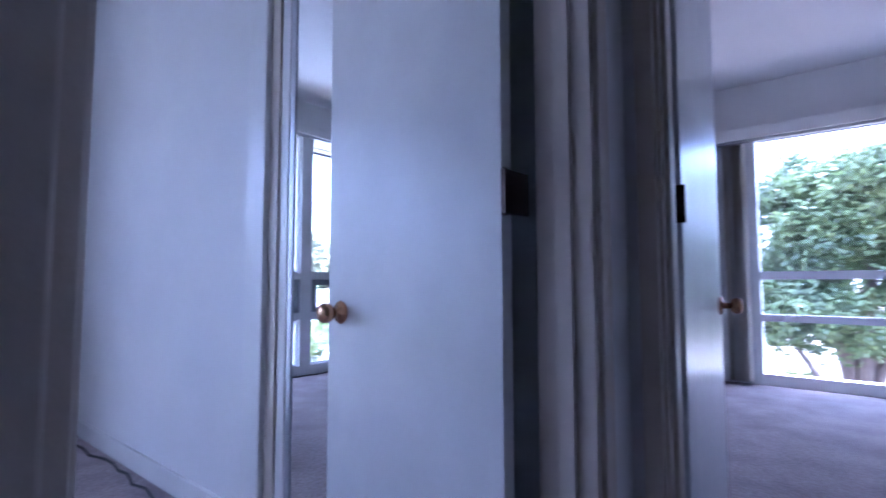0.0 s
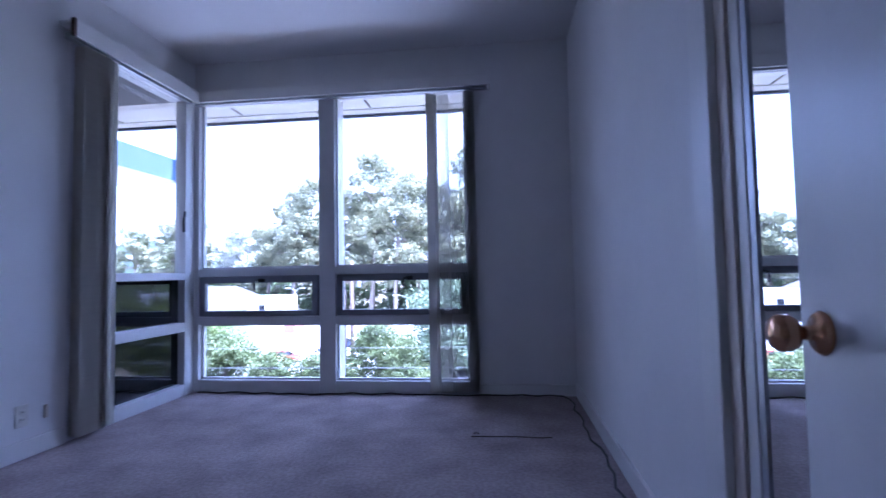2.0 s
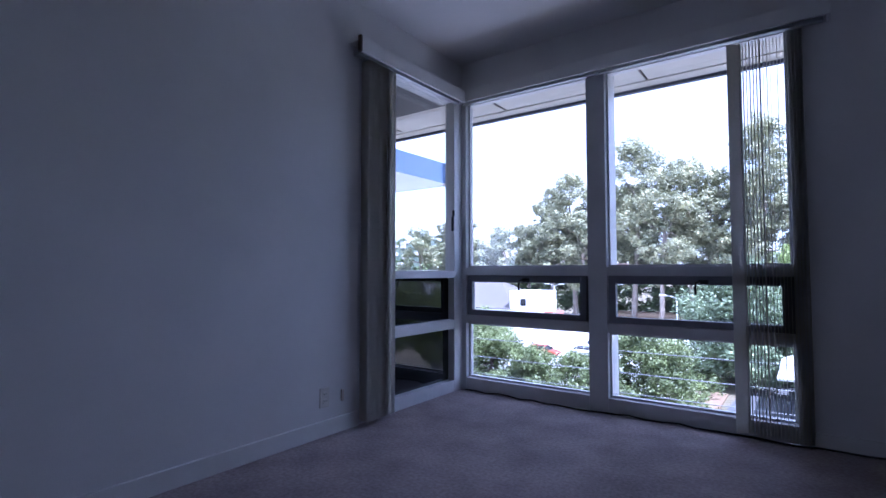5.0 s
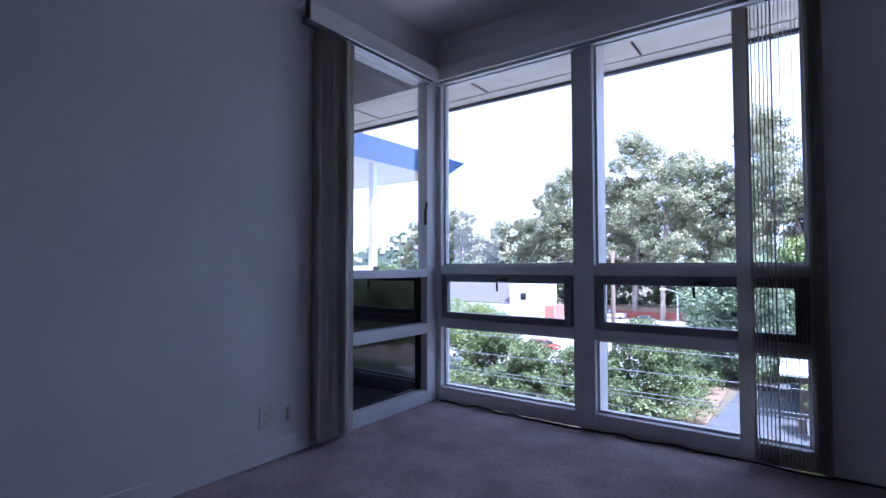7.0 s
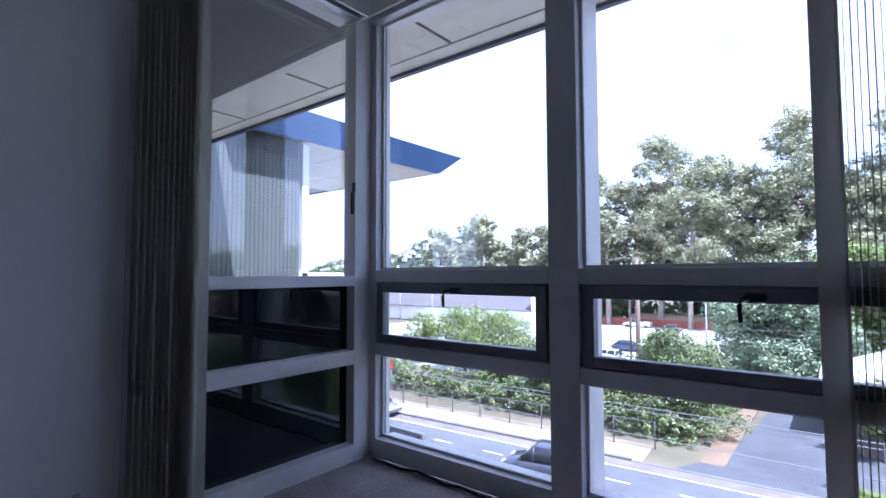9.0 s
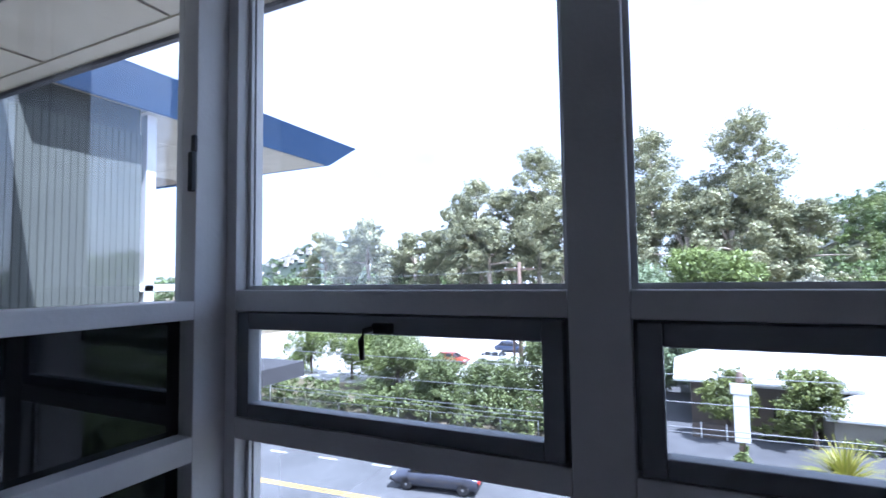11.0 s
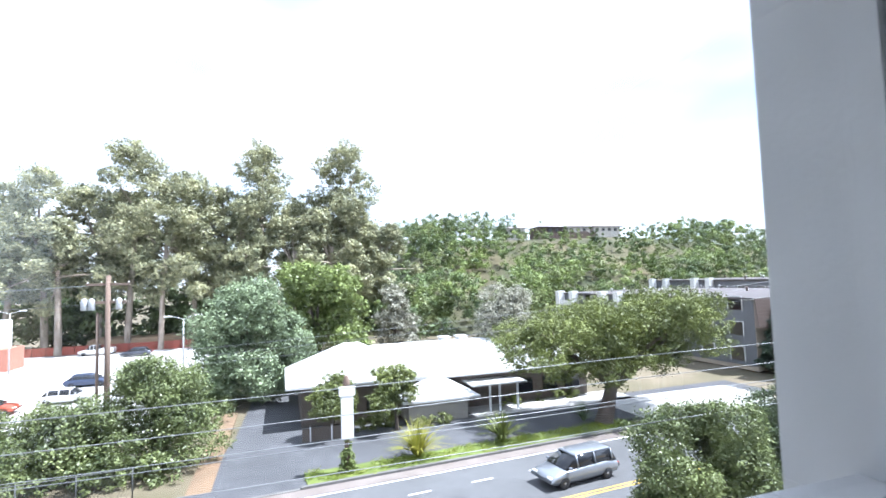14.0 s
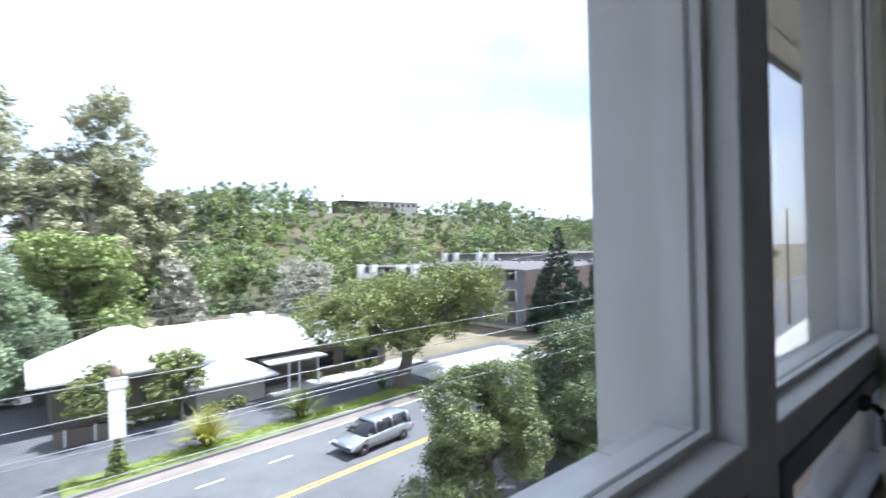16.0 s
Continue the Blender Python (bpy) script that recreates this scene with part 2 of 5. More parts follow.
structure(boxes("second_room_wall", [(3.76, 7.4, -3.22, -3.1, 0, CEIL), (7.3, 7.4, -3.47, -3.22, 0, CEIL), (7.3, 7.4, -4.9, -3.47, 2.29, CEIL), (7.3, 7.4, -4.9, -4.85, 0, 2.29)], M_WALL), "off-white painted wall of the second room", "wall")

# baseboards
bb = thing("baseboard", "painted wooden baseboards along the bedroom walls", "baseboard", kind="structure")
for r in ((0.0, 0.016, RL, -1.20, 0, 0.095), (2.33, RW, -0.016, 0.0, 0, 0.085), (RW - 0.016, RW, -2.395, -0.016, 0, 0.095), (0.016, 2.07, RL, RL + 0.016, 0, 0.095)):
    box("board", *r, M_TRIM, bb, 0.004)


# ---- windows ----
def pane(name, x0, x1, y0, y1, z0, z1, material, parent):
    ob = box(name, x0, x1, y0, y1, z0, z1, material, parent)
    if material == M_GLASS:
        ob.visible_shadow = False
    return ob


def crank(x, parent):
    """A small dark window latch with a hanging lever."""
    bm = bmesh.new()
    add_box(bm, x - 0.03, x + 0.03, -0.022, 0.0, 0.885, 0.915, 0.006)
    add_tube(bm, [(x - 0.02, -0.03, 0.9), (x - 0.035, -0.045, 0.895), (x - 0.042, -0.05, 0.875), (x - 0.038, -0.05, 0.822)], [0.009, 0.009, 0.008, 0.007], 8)
    return part("latch", bm, M_BLACK, parent, "black metal window latch")


w1 = thing("window_1", "white-painted timber window with two tall bays and awning sashes", "window", kind="structure")
boxes("corner_post", [(-0.09, 0.04, 0.0, 0.11, 0, WH), (-0.09, 0.0, -0.115, 0.0, 0, WH)], M_FRAME, w1, 0.003)
box("mullion", 1.070, 1.203, 0.0, 0.24, 0, WH, M_FRAME, w1, 0.004)
box("jamb", 2.26, 2.33, 0.0, 0.2, 0, WH, M_FRAME, w1, 0.003)
for a, b in ((0.04, 1.070), (1.203, 2.26)):
    box("sill", a, b, 0.0, 0.14, 0, 0.1, M_FRAME, w1, 0.003)
    box("rail", a, b, 0.0, 0.14, 0.545, 0.61, M_FRAME, w1, 0.003)
    box("transom", a, b, 0.0, 0.14, 0.937, 1.0, M_FRAME, w1, 0.003)
    box("head", a, b, 0.0, 0.14, 2.385, WH, M_FRAME, w1, 0.003)
    for z0, z1 in ((0.1, 0.545), (1.0, 2.385)):
        boxes("stop", [(a, a + 0.014, 0.045, 0.057, z0, z1), (b - 0.014, b, 0.045, 0.057, z0, z1), (a + 0.014, b - 0.014, 0.045, 0.057, z0, z0 + 0.014), (a + 0.014, b - 0.014, 0.045, 0.057, z1 - 0.014, z1)], M_FRAME, w1)
        boxes("putty_line", [(a, a + 0.008, 0.066, 0.072, z0, z1), (b - 0.008, b, 0.066, 0.072, z0, z1), (a + 0.008, b - 0.008, 0.066, 0.072, z0, z0 + 0.008)], M_BLACK, w1)
        pane("pane", a + 0.002, b - 0.002, 0.059, 0.064, z0 + 0.002, z1 - 0.002, M_GLASS, w1)
    boxes("weather_stop", [(a, a + 0.03, 0.046, 0.07, 0.61, 0.937), (b - 0.03, b, 0.046, 0.07, 0.61, 0.937), (a + 0.03, b - 0.03, 0.046, 0.07, 0.61, 0.635), (a + 0.03, b - 0.03, 0.046, 0.07, 0.912, 0.937)], M_SASH, w1, 0, "dark weather stop behind the sash")
    sash = boxes("sash", [(a + 0.012, a + 0.06, -0.004, 0.04, 0.615, 0.932), (b - 0.06, b - 0.012, -0.004, 0.04, 0.615, 0.932),
                          (a + 0.06, b - 0.06, -0.004, 0.04, 0.615, 0.658), (a + 0.06, b - 0.06, -0.004, 0.04, 0.882, 0.932)], M_SASH, w1, 0.003, "dark grey awning sash")
    pane("sash_pane", a + 0.058, b - 0.058, 0.018, 0.023, 0.656, 0.884, M_GLASS, sash)
    crank((a + b) / 2 + (0.035 if a < 1 else 0.07), sash)

w2 = thing("window_2", "white-painted timber side window with dark lower panes", "window", kind="structure")
box("jamb", -0.16, 0.0, -1.20, -1.13, 0, WH, M_FRAME, w2, 0.003)
box("sill", -0.14, 0.0, -1.13, -0.115, 0, 0.09, M_FRAME, w2, 0.003)
box("rail", -0.14, 0.0, -1.13, -0.115, 0.505, 0.578, M_FRAME, w2, 0.003)
box("transom", -0.14, 0.0, -1.13, -0.115, 0.917, 0.972, M_FRAME, w2, 0.003)
box("head", -0.14, 0.0, -1.13, -0.115, 2.37, WH, M_FRAME, w2, 0.003)
pane("pane", -0.064, -0.059, -1.128, -0.117, 0.974, 2.368, M_GLASS, w2)
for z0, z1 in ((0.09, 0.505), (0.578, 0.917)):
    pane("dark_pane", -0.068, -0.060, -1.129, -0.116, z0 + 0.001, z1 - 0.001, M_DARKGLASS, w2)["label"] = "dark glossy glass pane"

boxes("latch", [(-0.012, 0.006, -0.127, -0.115, 1.42, 1.47), (-0.02, 0.0, -0.13, -0.115, 1.30, 1.42)], M_BLACK, w2, 0.003, "small black catch on the corner post")

w3 = thing("window_3", "white-painted timber window of the second room", "window", kind="structure")
for y0, y1, n in ((-3.55, -3.47, "jamb"), (-4.85, -4.77, "jamb")):
    box(n, 7.28, 7.4, y0, y1, 0, 2.29, M_FRAME, w3, 0.003)
for z0, z1, n in ((0, 0.1, "sill"), (0.56, 0.62, "rail"), (0.93, 1.0, "transom"), (2.2, 2.29, "head")):
    box(n, 7.3, 7.4, -4.77, -3.55, z0, z1, M_FRAME, w3, 0.003)
for z0, z1 in ((0.1, 0.56), (0.62, 0.93), (1.0, 2.2)):
    pane("pane", 7.35, 7.355, -4.77, -3.55, z0, z1, M_GLASS, w3)


# ---- valances and vertical blinds ----
def fabric(name, color, through):
    m = mat(name, color, 0.8, scale=40, bump=0.1, bump_scale=300)
    n, l = m.node_tree.nodes, m.node_tree.links
    tl, mx = n.new("ShaderNodeBsdfTranslucent"), n.new("ShaderNodeMixShader")
    tl.inputs["Color"].default_value = (*color, 1)
    mx.inputs["Fac"].default_value = through
    l.new(n["Principled BSDF"].outputs["BSDF"], mx.inputs[1])
    l.new(tl.outputs["BSDF"], mx.inputs[2])
    l.new(mx.outputs["Shader"], n["Material Output"].inputs["Surface"])
    return m


M_BLIND = fabric("blind_fabric", (0.74, 0.71, 0.64), 0.42)


def valance(label, rows):
    v = thing("valance", label, "valance", "window valances")
    for n, r in rows:
        box(n, *r, M_TRIM, v, 0.003)


valance("white-painted wooden valance over the north window", [("face", (0.0, 2.46, -0.115, -0.097, 2.355, 2.445)), ("top_board", (0.0, 2.46, -0.097, 0.0, 2.425, 2.445)), ("end_board", (2.442, 2.46, -0.097, 0.0, 2.355, 2.425))])
valance("white-painted wooden valance over the side window", [("face", (0.097, 0.115, -1.29, -0.118, 2.34, 2.44)), ("top_board", (0.0, 0.097, -1.29, -0.118, 2.42, 2.44))])
box("bracket", 0.1, 0.125, -1.31, -1.292, 2.335, 2.44, M_HINGE, bpy.data.objects["valance.001"], 0.003, "dark metal end bracket")


def slat_mesh():
    bm = bmesh.new()
    top, bot = 2.33, 0.03
    cols = [(-0.0445 + 0.089 * i / 4, 0.0015 * (1 - (i / 2 - 1) ** 2)) for i in range(5)]
    v = [[bm.verts.new((x, y, z)) for x, y in cols] for z in (bot, top)]
    for i in range(4):
        bm.faces.new((v[0][i], v[0][i + 1], v[1][i + 1], v[1][i])).smooth = True
    bmesh.ops.solidify(bm, geom=bm.faces[:], thickness=0.0012)
    me = bpy.data.meshes.new("slat")
    bm.to_mesh(me)
    bm.free()
    me.materials.append(M_BLIND)
    return me


SLAT = slat_mesh()
rb = random.Random(4)


def blind(label, places, rail, drop=1.0):
    b = thing("vertical_blind", label, "blind", "vertical blinds")
    box("headrail", *rail, M_ALU, b, 0.003)
    for x, y, turn in places:
        s = new("slat", SLAT)
        s.parent = b
        s.matrix_basis = pose(x, y, 0, 0, 0, turn) @ Matrix.Diagonal((1, 1, drop, 1))


blind("cream vertical blind slats stacked beside the north window", [(2.0 + 0.0168 * i + (0.012 if i else 0), -0.05 + rb.uniform(-0.005, 0.005), 90 + rb.uniform(-1.2, 1.2) - (52 if i == 0 else 4 if i == 7 else 0)) for i in range(20)], (0.05, 2.43, -0.07, -0.03, 2.345, 2.385))
blind("cream vertical blind slats stacked beside the side window", [(0.05 + rb.uniform(-0.004, 0.004), -0.96 - 0.019 * i, rb.uniform(-6, 6) + (30 if i == 0 else 0)) for i in range(13)], (0.03, 0.07, -1.28, -0.14, 2.335, 2.375))
blind("cream vertical blind slats stacked in the second room", [(7.22, -3.31 - 0.02 * i, rb.uniform(-6, 6)) for i in range(9)], (7.2, 7.24, -4.8, -3.27, 2.165, 2.205), 0.925)
valance("white-painted wooden valance in the second room", [("face", (7.14, 7.16, -4.85, -3.25, 2.18, 2.28)), ("top_board", (7.16, 7.3, -4.85, -3.25, 2.26, 2.28))])

# ---- doors, frames, closet ----
fr1 = thing("door_frame", "painted timber frame of the bedroom doorway", "door frame", "door frames", kind="structure")
box("jamb", 2.145, 2.165, RL - 0.115, RL + 0.005, 0, 2.05, M_JAMB, fr1, 0.002)
box("jamb", 2.995, 3.015, RS - 0.115, RS + 0.005, 0, 2.05, M_JAMB, fr1, 0.002)
box("head_jamb", 2.145, 3.015, RS - 0.115, RS + 0.005, 2.05, 2.07, M_JAMB, fr1, 0.002)
for x0, x1, y in ((2.165, 2.178, RL), (2.982, 2.995, RS)):
    box("stop", x0, x1, y - 0.075, y - 0.04, 0, 2.05, M_JAMB, fr1, 0.002)
for y0, y1 in ((RS, RS + 0.016), (RS - 0.127, RS - 0.11)):
    box("casing", 2.08, 2.15, y0 + RL - RS, y1 + RL - RS, 0, 2.13, M_JAMB, fr1, 0.003)
    box("casing", 3.01, 3.058, y0, y1, 0, 2.13, M_JAMB, fr1, 0.003)
    box("casing", 2.15, 3.01, y0, y1, 2.062, 2.13, M_JAMB, fr1, 0.003)

fr2 = thing("door_frame", "painted timber frame of the second doorway", "door frame", "door frames", kind="structure")
box("jamb", 3.195, 3.305, -3.835, -3.815, 0, 2.05, M_JAMB, fr2, 0.002)
box("jamb", 3.195, 3.305, -4.58, -4.56, 0, 2.05, M_JAMB, fr2, 0.002)
box("head_jamb", 3.195, 3.305, -4.58, -3.815, 2.05, 2.07, M_JAMB, fr2, 0.002)
box("stop", 3.215, 3.25, -3.847, -3.835, 0, 2.05, M_JAMB, fr2, 0.002)
box("casing", 3.182, 3.198, -3.825, -3.785, 0, 2.13, M_JAMB, fr2, 0.003)
box("casing", 3.182, 3.198, -4.64, -4.57, 0, 2.13, M_JAMB, fr2, 0.003)


def leaf_door(name, label, width, at, turn):
    """A flush door; origin at its hinge edge, leaf along +x, hall face towards -y."""
    d = thing(name, label, "door", "interior doors", at, "structure", turn)
    box("leaf", 0.004, width, -0.0175, 0.0175, 0.012, 2.035, M_DOOR, d, 0.002)
    for sgn, ax in ((-1, "-y"), (1, "y")):
        turned("knob", [(0.030, 0.0175), (0.032, 0.021), (0.027, 0.027), (0.011, 0.030), (0.010, 0.048), (0.022, 0.054), (0.027, 0.064), (0.027, 0.076), (0.021, 0.084), (0.004, 0.087)], M_KNOB, d, ax, (width - 0.062, 0, 0.835), label="copper-coloured round door knob")
    box("latch_plate", width, width + 0.0015, -0.012, 0.012, 0.805, 0.865, M_KNOB, d)
    for z in (0.25, 1.055, 1.83):
        bm = bmesh.new()
        add_box(bm, -0.002, 0.003, -0.026, 0.016, z, z + 0.089, 0.001)
        add_tube(bm, [(-0.004, 0.020, z - 0.004), (-0.004, 0.020, z + 0.093)], 0.006, 10)
        add_box(bm, -0.0115, -0.004, 0.012, 0.026, z, z + 0.089)
        if width < 0.7:
            add_box(bm, -0.010, -0.004, -0.06, 0.012, z, z + 0.089)
        part("hinge", bm, M_HINGE, d, "dark bronze butt hinge")
    return d


leaf_door("door_1", "white flush bedroom door standing open", 0.615, (2.94, RS + 0.04, 0), 85.5)
leaf_door("door_2", "white flush door of the second room standing open", 0.74, (3.318, -3.825, 0), 4)

cl = thing("closet_door", "mirrored sliding closet door in a grey metal frame", "closet door")
box("mirror", 3.083, 3.087, -3.64, -2.65, 0.055, 2.0, M_MIRROR, cl)
for n, r in (("stile", (3.078, 3.098, -2.65, -2.622, 0.03, 2.03)), ("stile", (3.078, 3.098, -3.655, -3.64, 0.03, 2.03)), ("bottom_rail", (3.078, 3.098, -3.64, -2.65, 0.03, 0.055)), ("top_rail", (3.078, 3.098, -3.64, -2.65, 2.0, 2.03))):
    box(n, *r, M_ALU, cl, 0.002)
cf = thing("closet_frame", "painted closet surround with metal sliding tracks", "closet frame", kind="structure")
box("casing", 3.045, 3.16, -2.515, -2.395, 0, 2.10, M_TRIM, cf, 0.004)
box("casing", 3.045, 3.06, RS, -2.515, 2.04, 2.10, M_TRIM, cf, 0.003)
box("jamb", 3.066, 3.16, -2.57, -2.515, 0, 2.06, M_JAMB, cf, 0.003)
box("jamb", 3.075, 3.16, -2.62, -2.57, 0, 2.06, M_TRIM, cf, 0.003)
box("bottom_track", 3.062, 3.13, RS, -2.62, 0, 0.022, M_TRIM, cf, 0.002)
box("top_track", 3.062, 3.13, RS, -2.62, 2.04, 2.06, M_ALU, cf, 0.002)

# ---- small things in the bedroom ----
ol = thing("wall_outlet", "ivory plastic wall outlet above the baseboard", "outlet", at=(0, -1.462, 0.225))
box("plate", 0.0, 0.006, -0.035, 0.035, -0.057, 0.057, M_PLATE, ol, 0.002)
for z in (-0.02, 0.02):
    box("socket", 0.006, 0.009, -0.016, 0.016, z - 0.013, z + 0.013, M_PLATE, ol, 0.002)
    boxes("slot", [(0.009, 0.0095, -0.008, -0.005, z - 0.004, z + 0.005), (0.009, 0.0095, 0.005, 0.008, z - 0.004, z + 0.005)], M_BLACK, ol)
box("blind_cord_cleat", 0.0, 0.012, -1.335, -1.315, 0.18, 0.25, M_JAMB, None, 0.003)
tagged(bpy.data.objects["blind_cord_cleat"], "small brass cord cleat on the wall", "cleat")

rc = random.Random(7)
pts = [(3.0 + rc.uniform(-0.03, 0.015), -2.44 + 0.12 * i, 0.008 + max(0, rc.uniform(-0.01, 0.012))) for i in range(20)]
pts += [(2.95 - 0.1 * i, -0.035 + rc.uniform(-0.018, 0.012), 0.007 + max(0, rc.uniform(-0.01, 0.01))) for i in range(30)]
tagged(tube("cable", pts, 0.006, M_BLACK, None, 6), "black cable lying loose along the carpet edge", "cable")
for k, (x, y, w) in enumerate(((2.55, -0.95, 0.45), (2.35, -0.9, 0.03), (3.3, -2.6, 0.0))):
    if w:
        pts = [(x + w * (i / 7 - 0.5), y + rc.uniform(-0.012, 0.012), 0.002) for i in range(8)]
        tagged(tube("carpet_seam", pts, 0.003, M_SEAM, None, 6), "dark worn seam in the grey carpet", "carpet seam")

# ---- outside of the building ----
G = -10.0                                          # street level
M_SOFFIT = mat("soffit_panel", (0.74, 0.71, 0.62), 0.7, scale=4, stain=0.1, rnd=0.03)
M_BATTEN = mat("soffit_batten", (0.36, 0.32, 0.26), 0.7, scale=6)
M_BLUE = mat("blue_fascia_paint", (0.07, 0.17, 0.40), 0.55, scale=3, stain=0.12, color2=(0.06, 0.15, 0.36))
M_DKFASCIA = mat("dark_fascia", (0.06, 0.065, 0.09), 0.5, scale=3)
# wing's shade is put into the siding's dark grey-green, not cast
M_SIDING = mat("shade_darkened_siding", (0.095, 0.105, 0.092), 0.75, scale=5, stain=0.15, rnd=0.06)
M_STUCCO = mat("stucco", (0.55, 0.5, 0.42), 0.9, scale=4, bump=0.2, stain=0.15)
M_DECK = mat("deck_membrane", (0.06, 0.06, 0.065), 0.7, scale=5, stain=0.3)
M_WHITE = mat("white_paint", (0.8, 0.8, 0.79), 0.5, scale=2, stain=0.1)

ev = thing("eaves", "broad eaves with cream soffit panels and battens", "eaves", kind="structure")
SZ = 2.475
for i in range(9):                                  # north run and the run towards the west wing
    x1 = 7.6 - 1.25 * i
    box("panel", x1 - 1.238, x1, 0.212, 0.60, SZ, SZ + 0.03, M_SOFFIT, ev)
    box("batten", x1 - 0.006, x1 + 0.0, 0.212, 0.60, SZ - 0.008, SZ + 0.03, M_BATTEN, ev)
box("edge_board", -3.6, 7.6, 0.612, 0.74, SZ - 0.006, SZ + 0.04, M_SOFFIT, ev)
box("shadow_gap", -3.6, 7.6, 0.600, 0.612, SZ + 0.006, SZ + 0.03, M_BATTEN, ev)
box("fascia", -3.6, 7.6, 0.742, 0.78, SZ - 0.03, SZ + 0.24, M_DKFASCIA, ev)
box("trim_board", -3.6, -0.1, 0.112, 0.21, SZ - 0.004, SZ + 0.03, M_SOFFIT, ev)
# grey is dark because the balcony's shade is put into the stucco colour
box("balcony_ceiling", -3.42, -0.21, -4.9, 0.11, SZ - 0.02, SZ + 0.02, mat("shade_coloured_stucco", (0.15, 0.145, 0.14), 0.9, scale=2, bump=0.2, stain=0.2), ev)
# east overhang and fascia are added to keep sun out of the second room
box("soffit_east", 7.42, 8.45, -7.4, 0.2, SZ, SZ + 0.03, M_SOFFIT, ev)
box("fascia", 8.45, 8.49, -7.4, 0.78, SZ - 0.03, SZ + 0.24, M_DKFASCIA, ev)
structure(box("flat_roof", -3.6, 7.6, -7.4, 0.742, CEIL + 0.125, CEIL + 0.3, M_DKFASCIA), "flat dark roof over the flat", "roof")
structure(boxes("building_wall", [(-0.2, 7.4, 0.0, 0.2, G, -0.17), (-0.2, -0.02, -7.2, 0.0, G, -0.17), (7.2, 7.4, -7.2, 0.0, G, -0.17), (-0.2, 7.4, -7.4, -7.2, G, CEIL), (3.16, 7.4, 0.0, 0.2, -0.16, CEIL), (7.3, 7.4, -3.1, 0.0, -0.16, CEIL), (7.3, 7.4, -7.2, -4.9, -0.16, CEIL), (-0.2, 0.0, -7.2, -5.0, -0.16, CEIL)], M_STUCCO), "plain stucco outer wall of the block", "wall")

bal = thing("balcony", "dark-surfaced balcony slab with a white edge", "balcony")
box("deck", -3.4, -0.22, -3.0, 0.66, -0.16, -0.10, M_DECK, bal, 0.004)
box("edge", -3.4, -0.2, 0.66, 0.70, -0.30, -0.095, M_WHITE, bal, 0.004)

wing = thing("neighbour_wing", "neighbouring wing with grey siding and a blue fascia", "building", kind="structure")
yy = -4.5
while yy < 1.90:
    box("siding_board", -3.45, -3.43, yy, yy + 0.052, -0.1, SZ, M_SIDING, wing, 0.0)
    yy += 0.057
boxes("wall", [(-3.7, -3.452, -4.5, 1.93, G, 2.75), (-9, -3.72, -4.5, -4.3, G, 2.75)], mat("siding_backing", (0.05, 0.055, 0.05), 0.8), wing)
bm = bmesh.new()
prof = [(-3.02, 2.98), (-3.30, 2.70), (-3.34, 2.70), (-3.34, 2.98)]      # slanted fascia, running north
for ya, yb in ((0.9, 4.94),):
    a = [bm.verts.new((x, ya, z)) for x, z in prof]
    b = [bm.verts.new((x, yb - (0.28 if z < 2.85 else 0.0), z)) for x, z in prof]
    for k in range(4):
        bm.faces.new((a[k], a[(k + 1) % 4], b[(k + 1) % 4], b[k]))
    bm.faces.new(a[::-1]), bm.faces.new(b)
bmesh.ops.recalc_face_normals(bm, faces=bm.faces)
part("fascia", bm, M_BLUE, wing)
bm = bmesh.new()
a = [bm.verts.new(p) for p in ((-9, 4.94, 2.98), (-3.345, 4.94, 2.98), (-3.345, 4.66, 2.70), (-9, 4.66, 2.70))]
b = [bm.verts.new(p) for p in ((-9, 4.62, 2.98), (-3.345, 4.62, 2.98), (-3.345, 4.62, 2.70), (-9, 4.62, 2.70))]
bm.faces.new(a), bm.faces.new(b[::-1])
for k in range(4):
    bm.faces.new((a[k], b[k], b[(k + 1) % 4], a[(k + 1) % 4]))
bmesh.ops.recalc_face_normals(bm, faces=bm.faces)
part("fascia", bm, M_BLUE, wing)
for i in range(3):
    for j in range(3):
        box("soffit_panel", -3.36 - 0.95 * (i + 1) + 0.012, -3.36 - 0.95 * i, 1.94 + 0.9 * j, 1.94 + 0.9 * (j + 1) - 0.012, 2.702, 2.72, M_SOFFIT, wing)
box("soffit_backing", -9, -3.35, 0.9, 4.6, 2.725, 2.75, M_BATTEN, wing)
box("roof", -9, -3.35, -4.5, 4.6, 2.92, 2.97, M_DKFASCIA, wing)
for y in (2.0, 2.86):
    box("post", -3.55, -3.45, y, y + 0.1, -0.1, 2.70, M_WHITE, wing, 0.004)
box("rail", -3.55, -3.45, 1.96, 2.96, 0.93, 1.0, M_WHITE, wing, 0.004)
box("balcony_floor", -7, -3.45, 1.96, 4.3, -0.3, -0.1, M_DECK, wing)

# ---- ground, road, kerbs ----
M_GROUND = mat("dry_ground", (0.19, 0.155, 0.105), 0.95, color2=(0.12, 0.105, 0.06), scale=0.15, detail=8, stain=0.3, bump=0.2, bump_scale=3)
M_ASPH = mat("asphalt_road", (0.122, 0.124, 0.127), 0.9, color2=(0.098, 0.10, 0.103), scale=2.0, detail=8, stain=0.25, bump=0.2, bump_scale=40)
M_ASPH2 = mat("dark_asphalt", (0.10, 0.102, 0.108), 0.9, color2=(0.072, 0.074, 0.08), scale=1.5, detail=8, stain=0.3, bump=0.2, bump_scale=40)
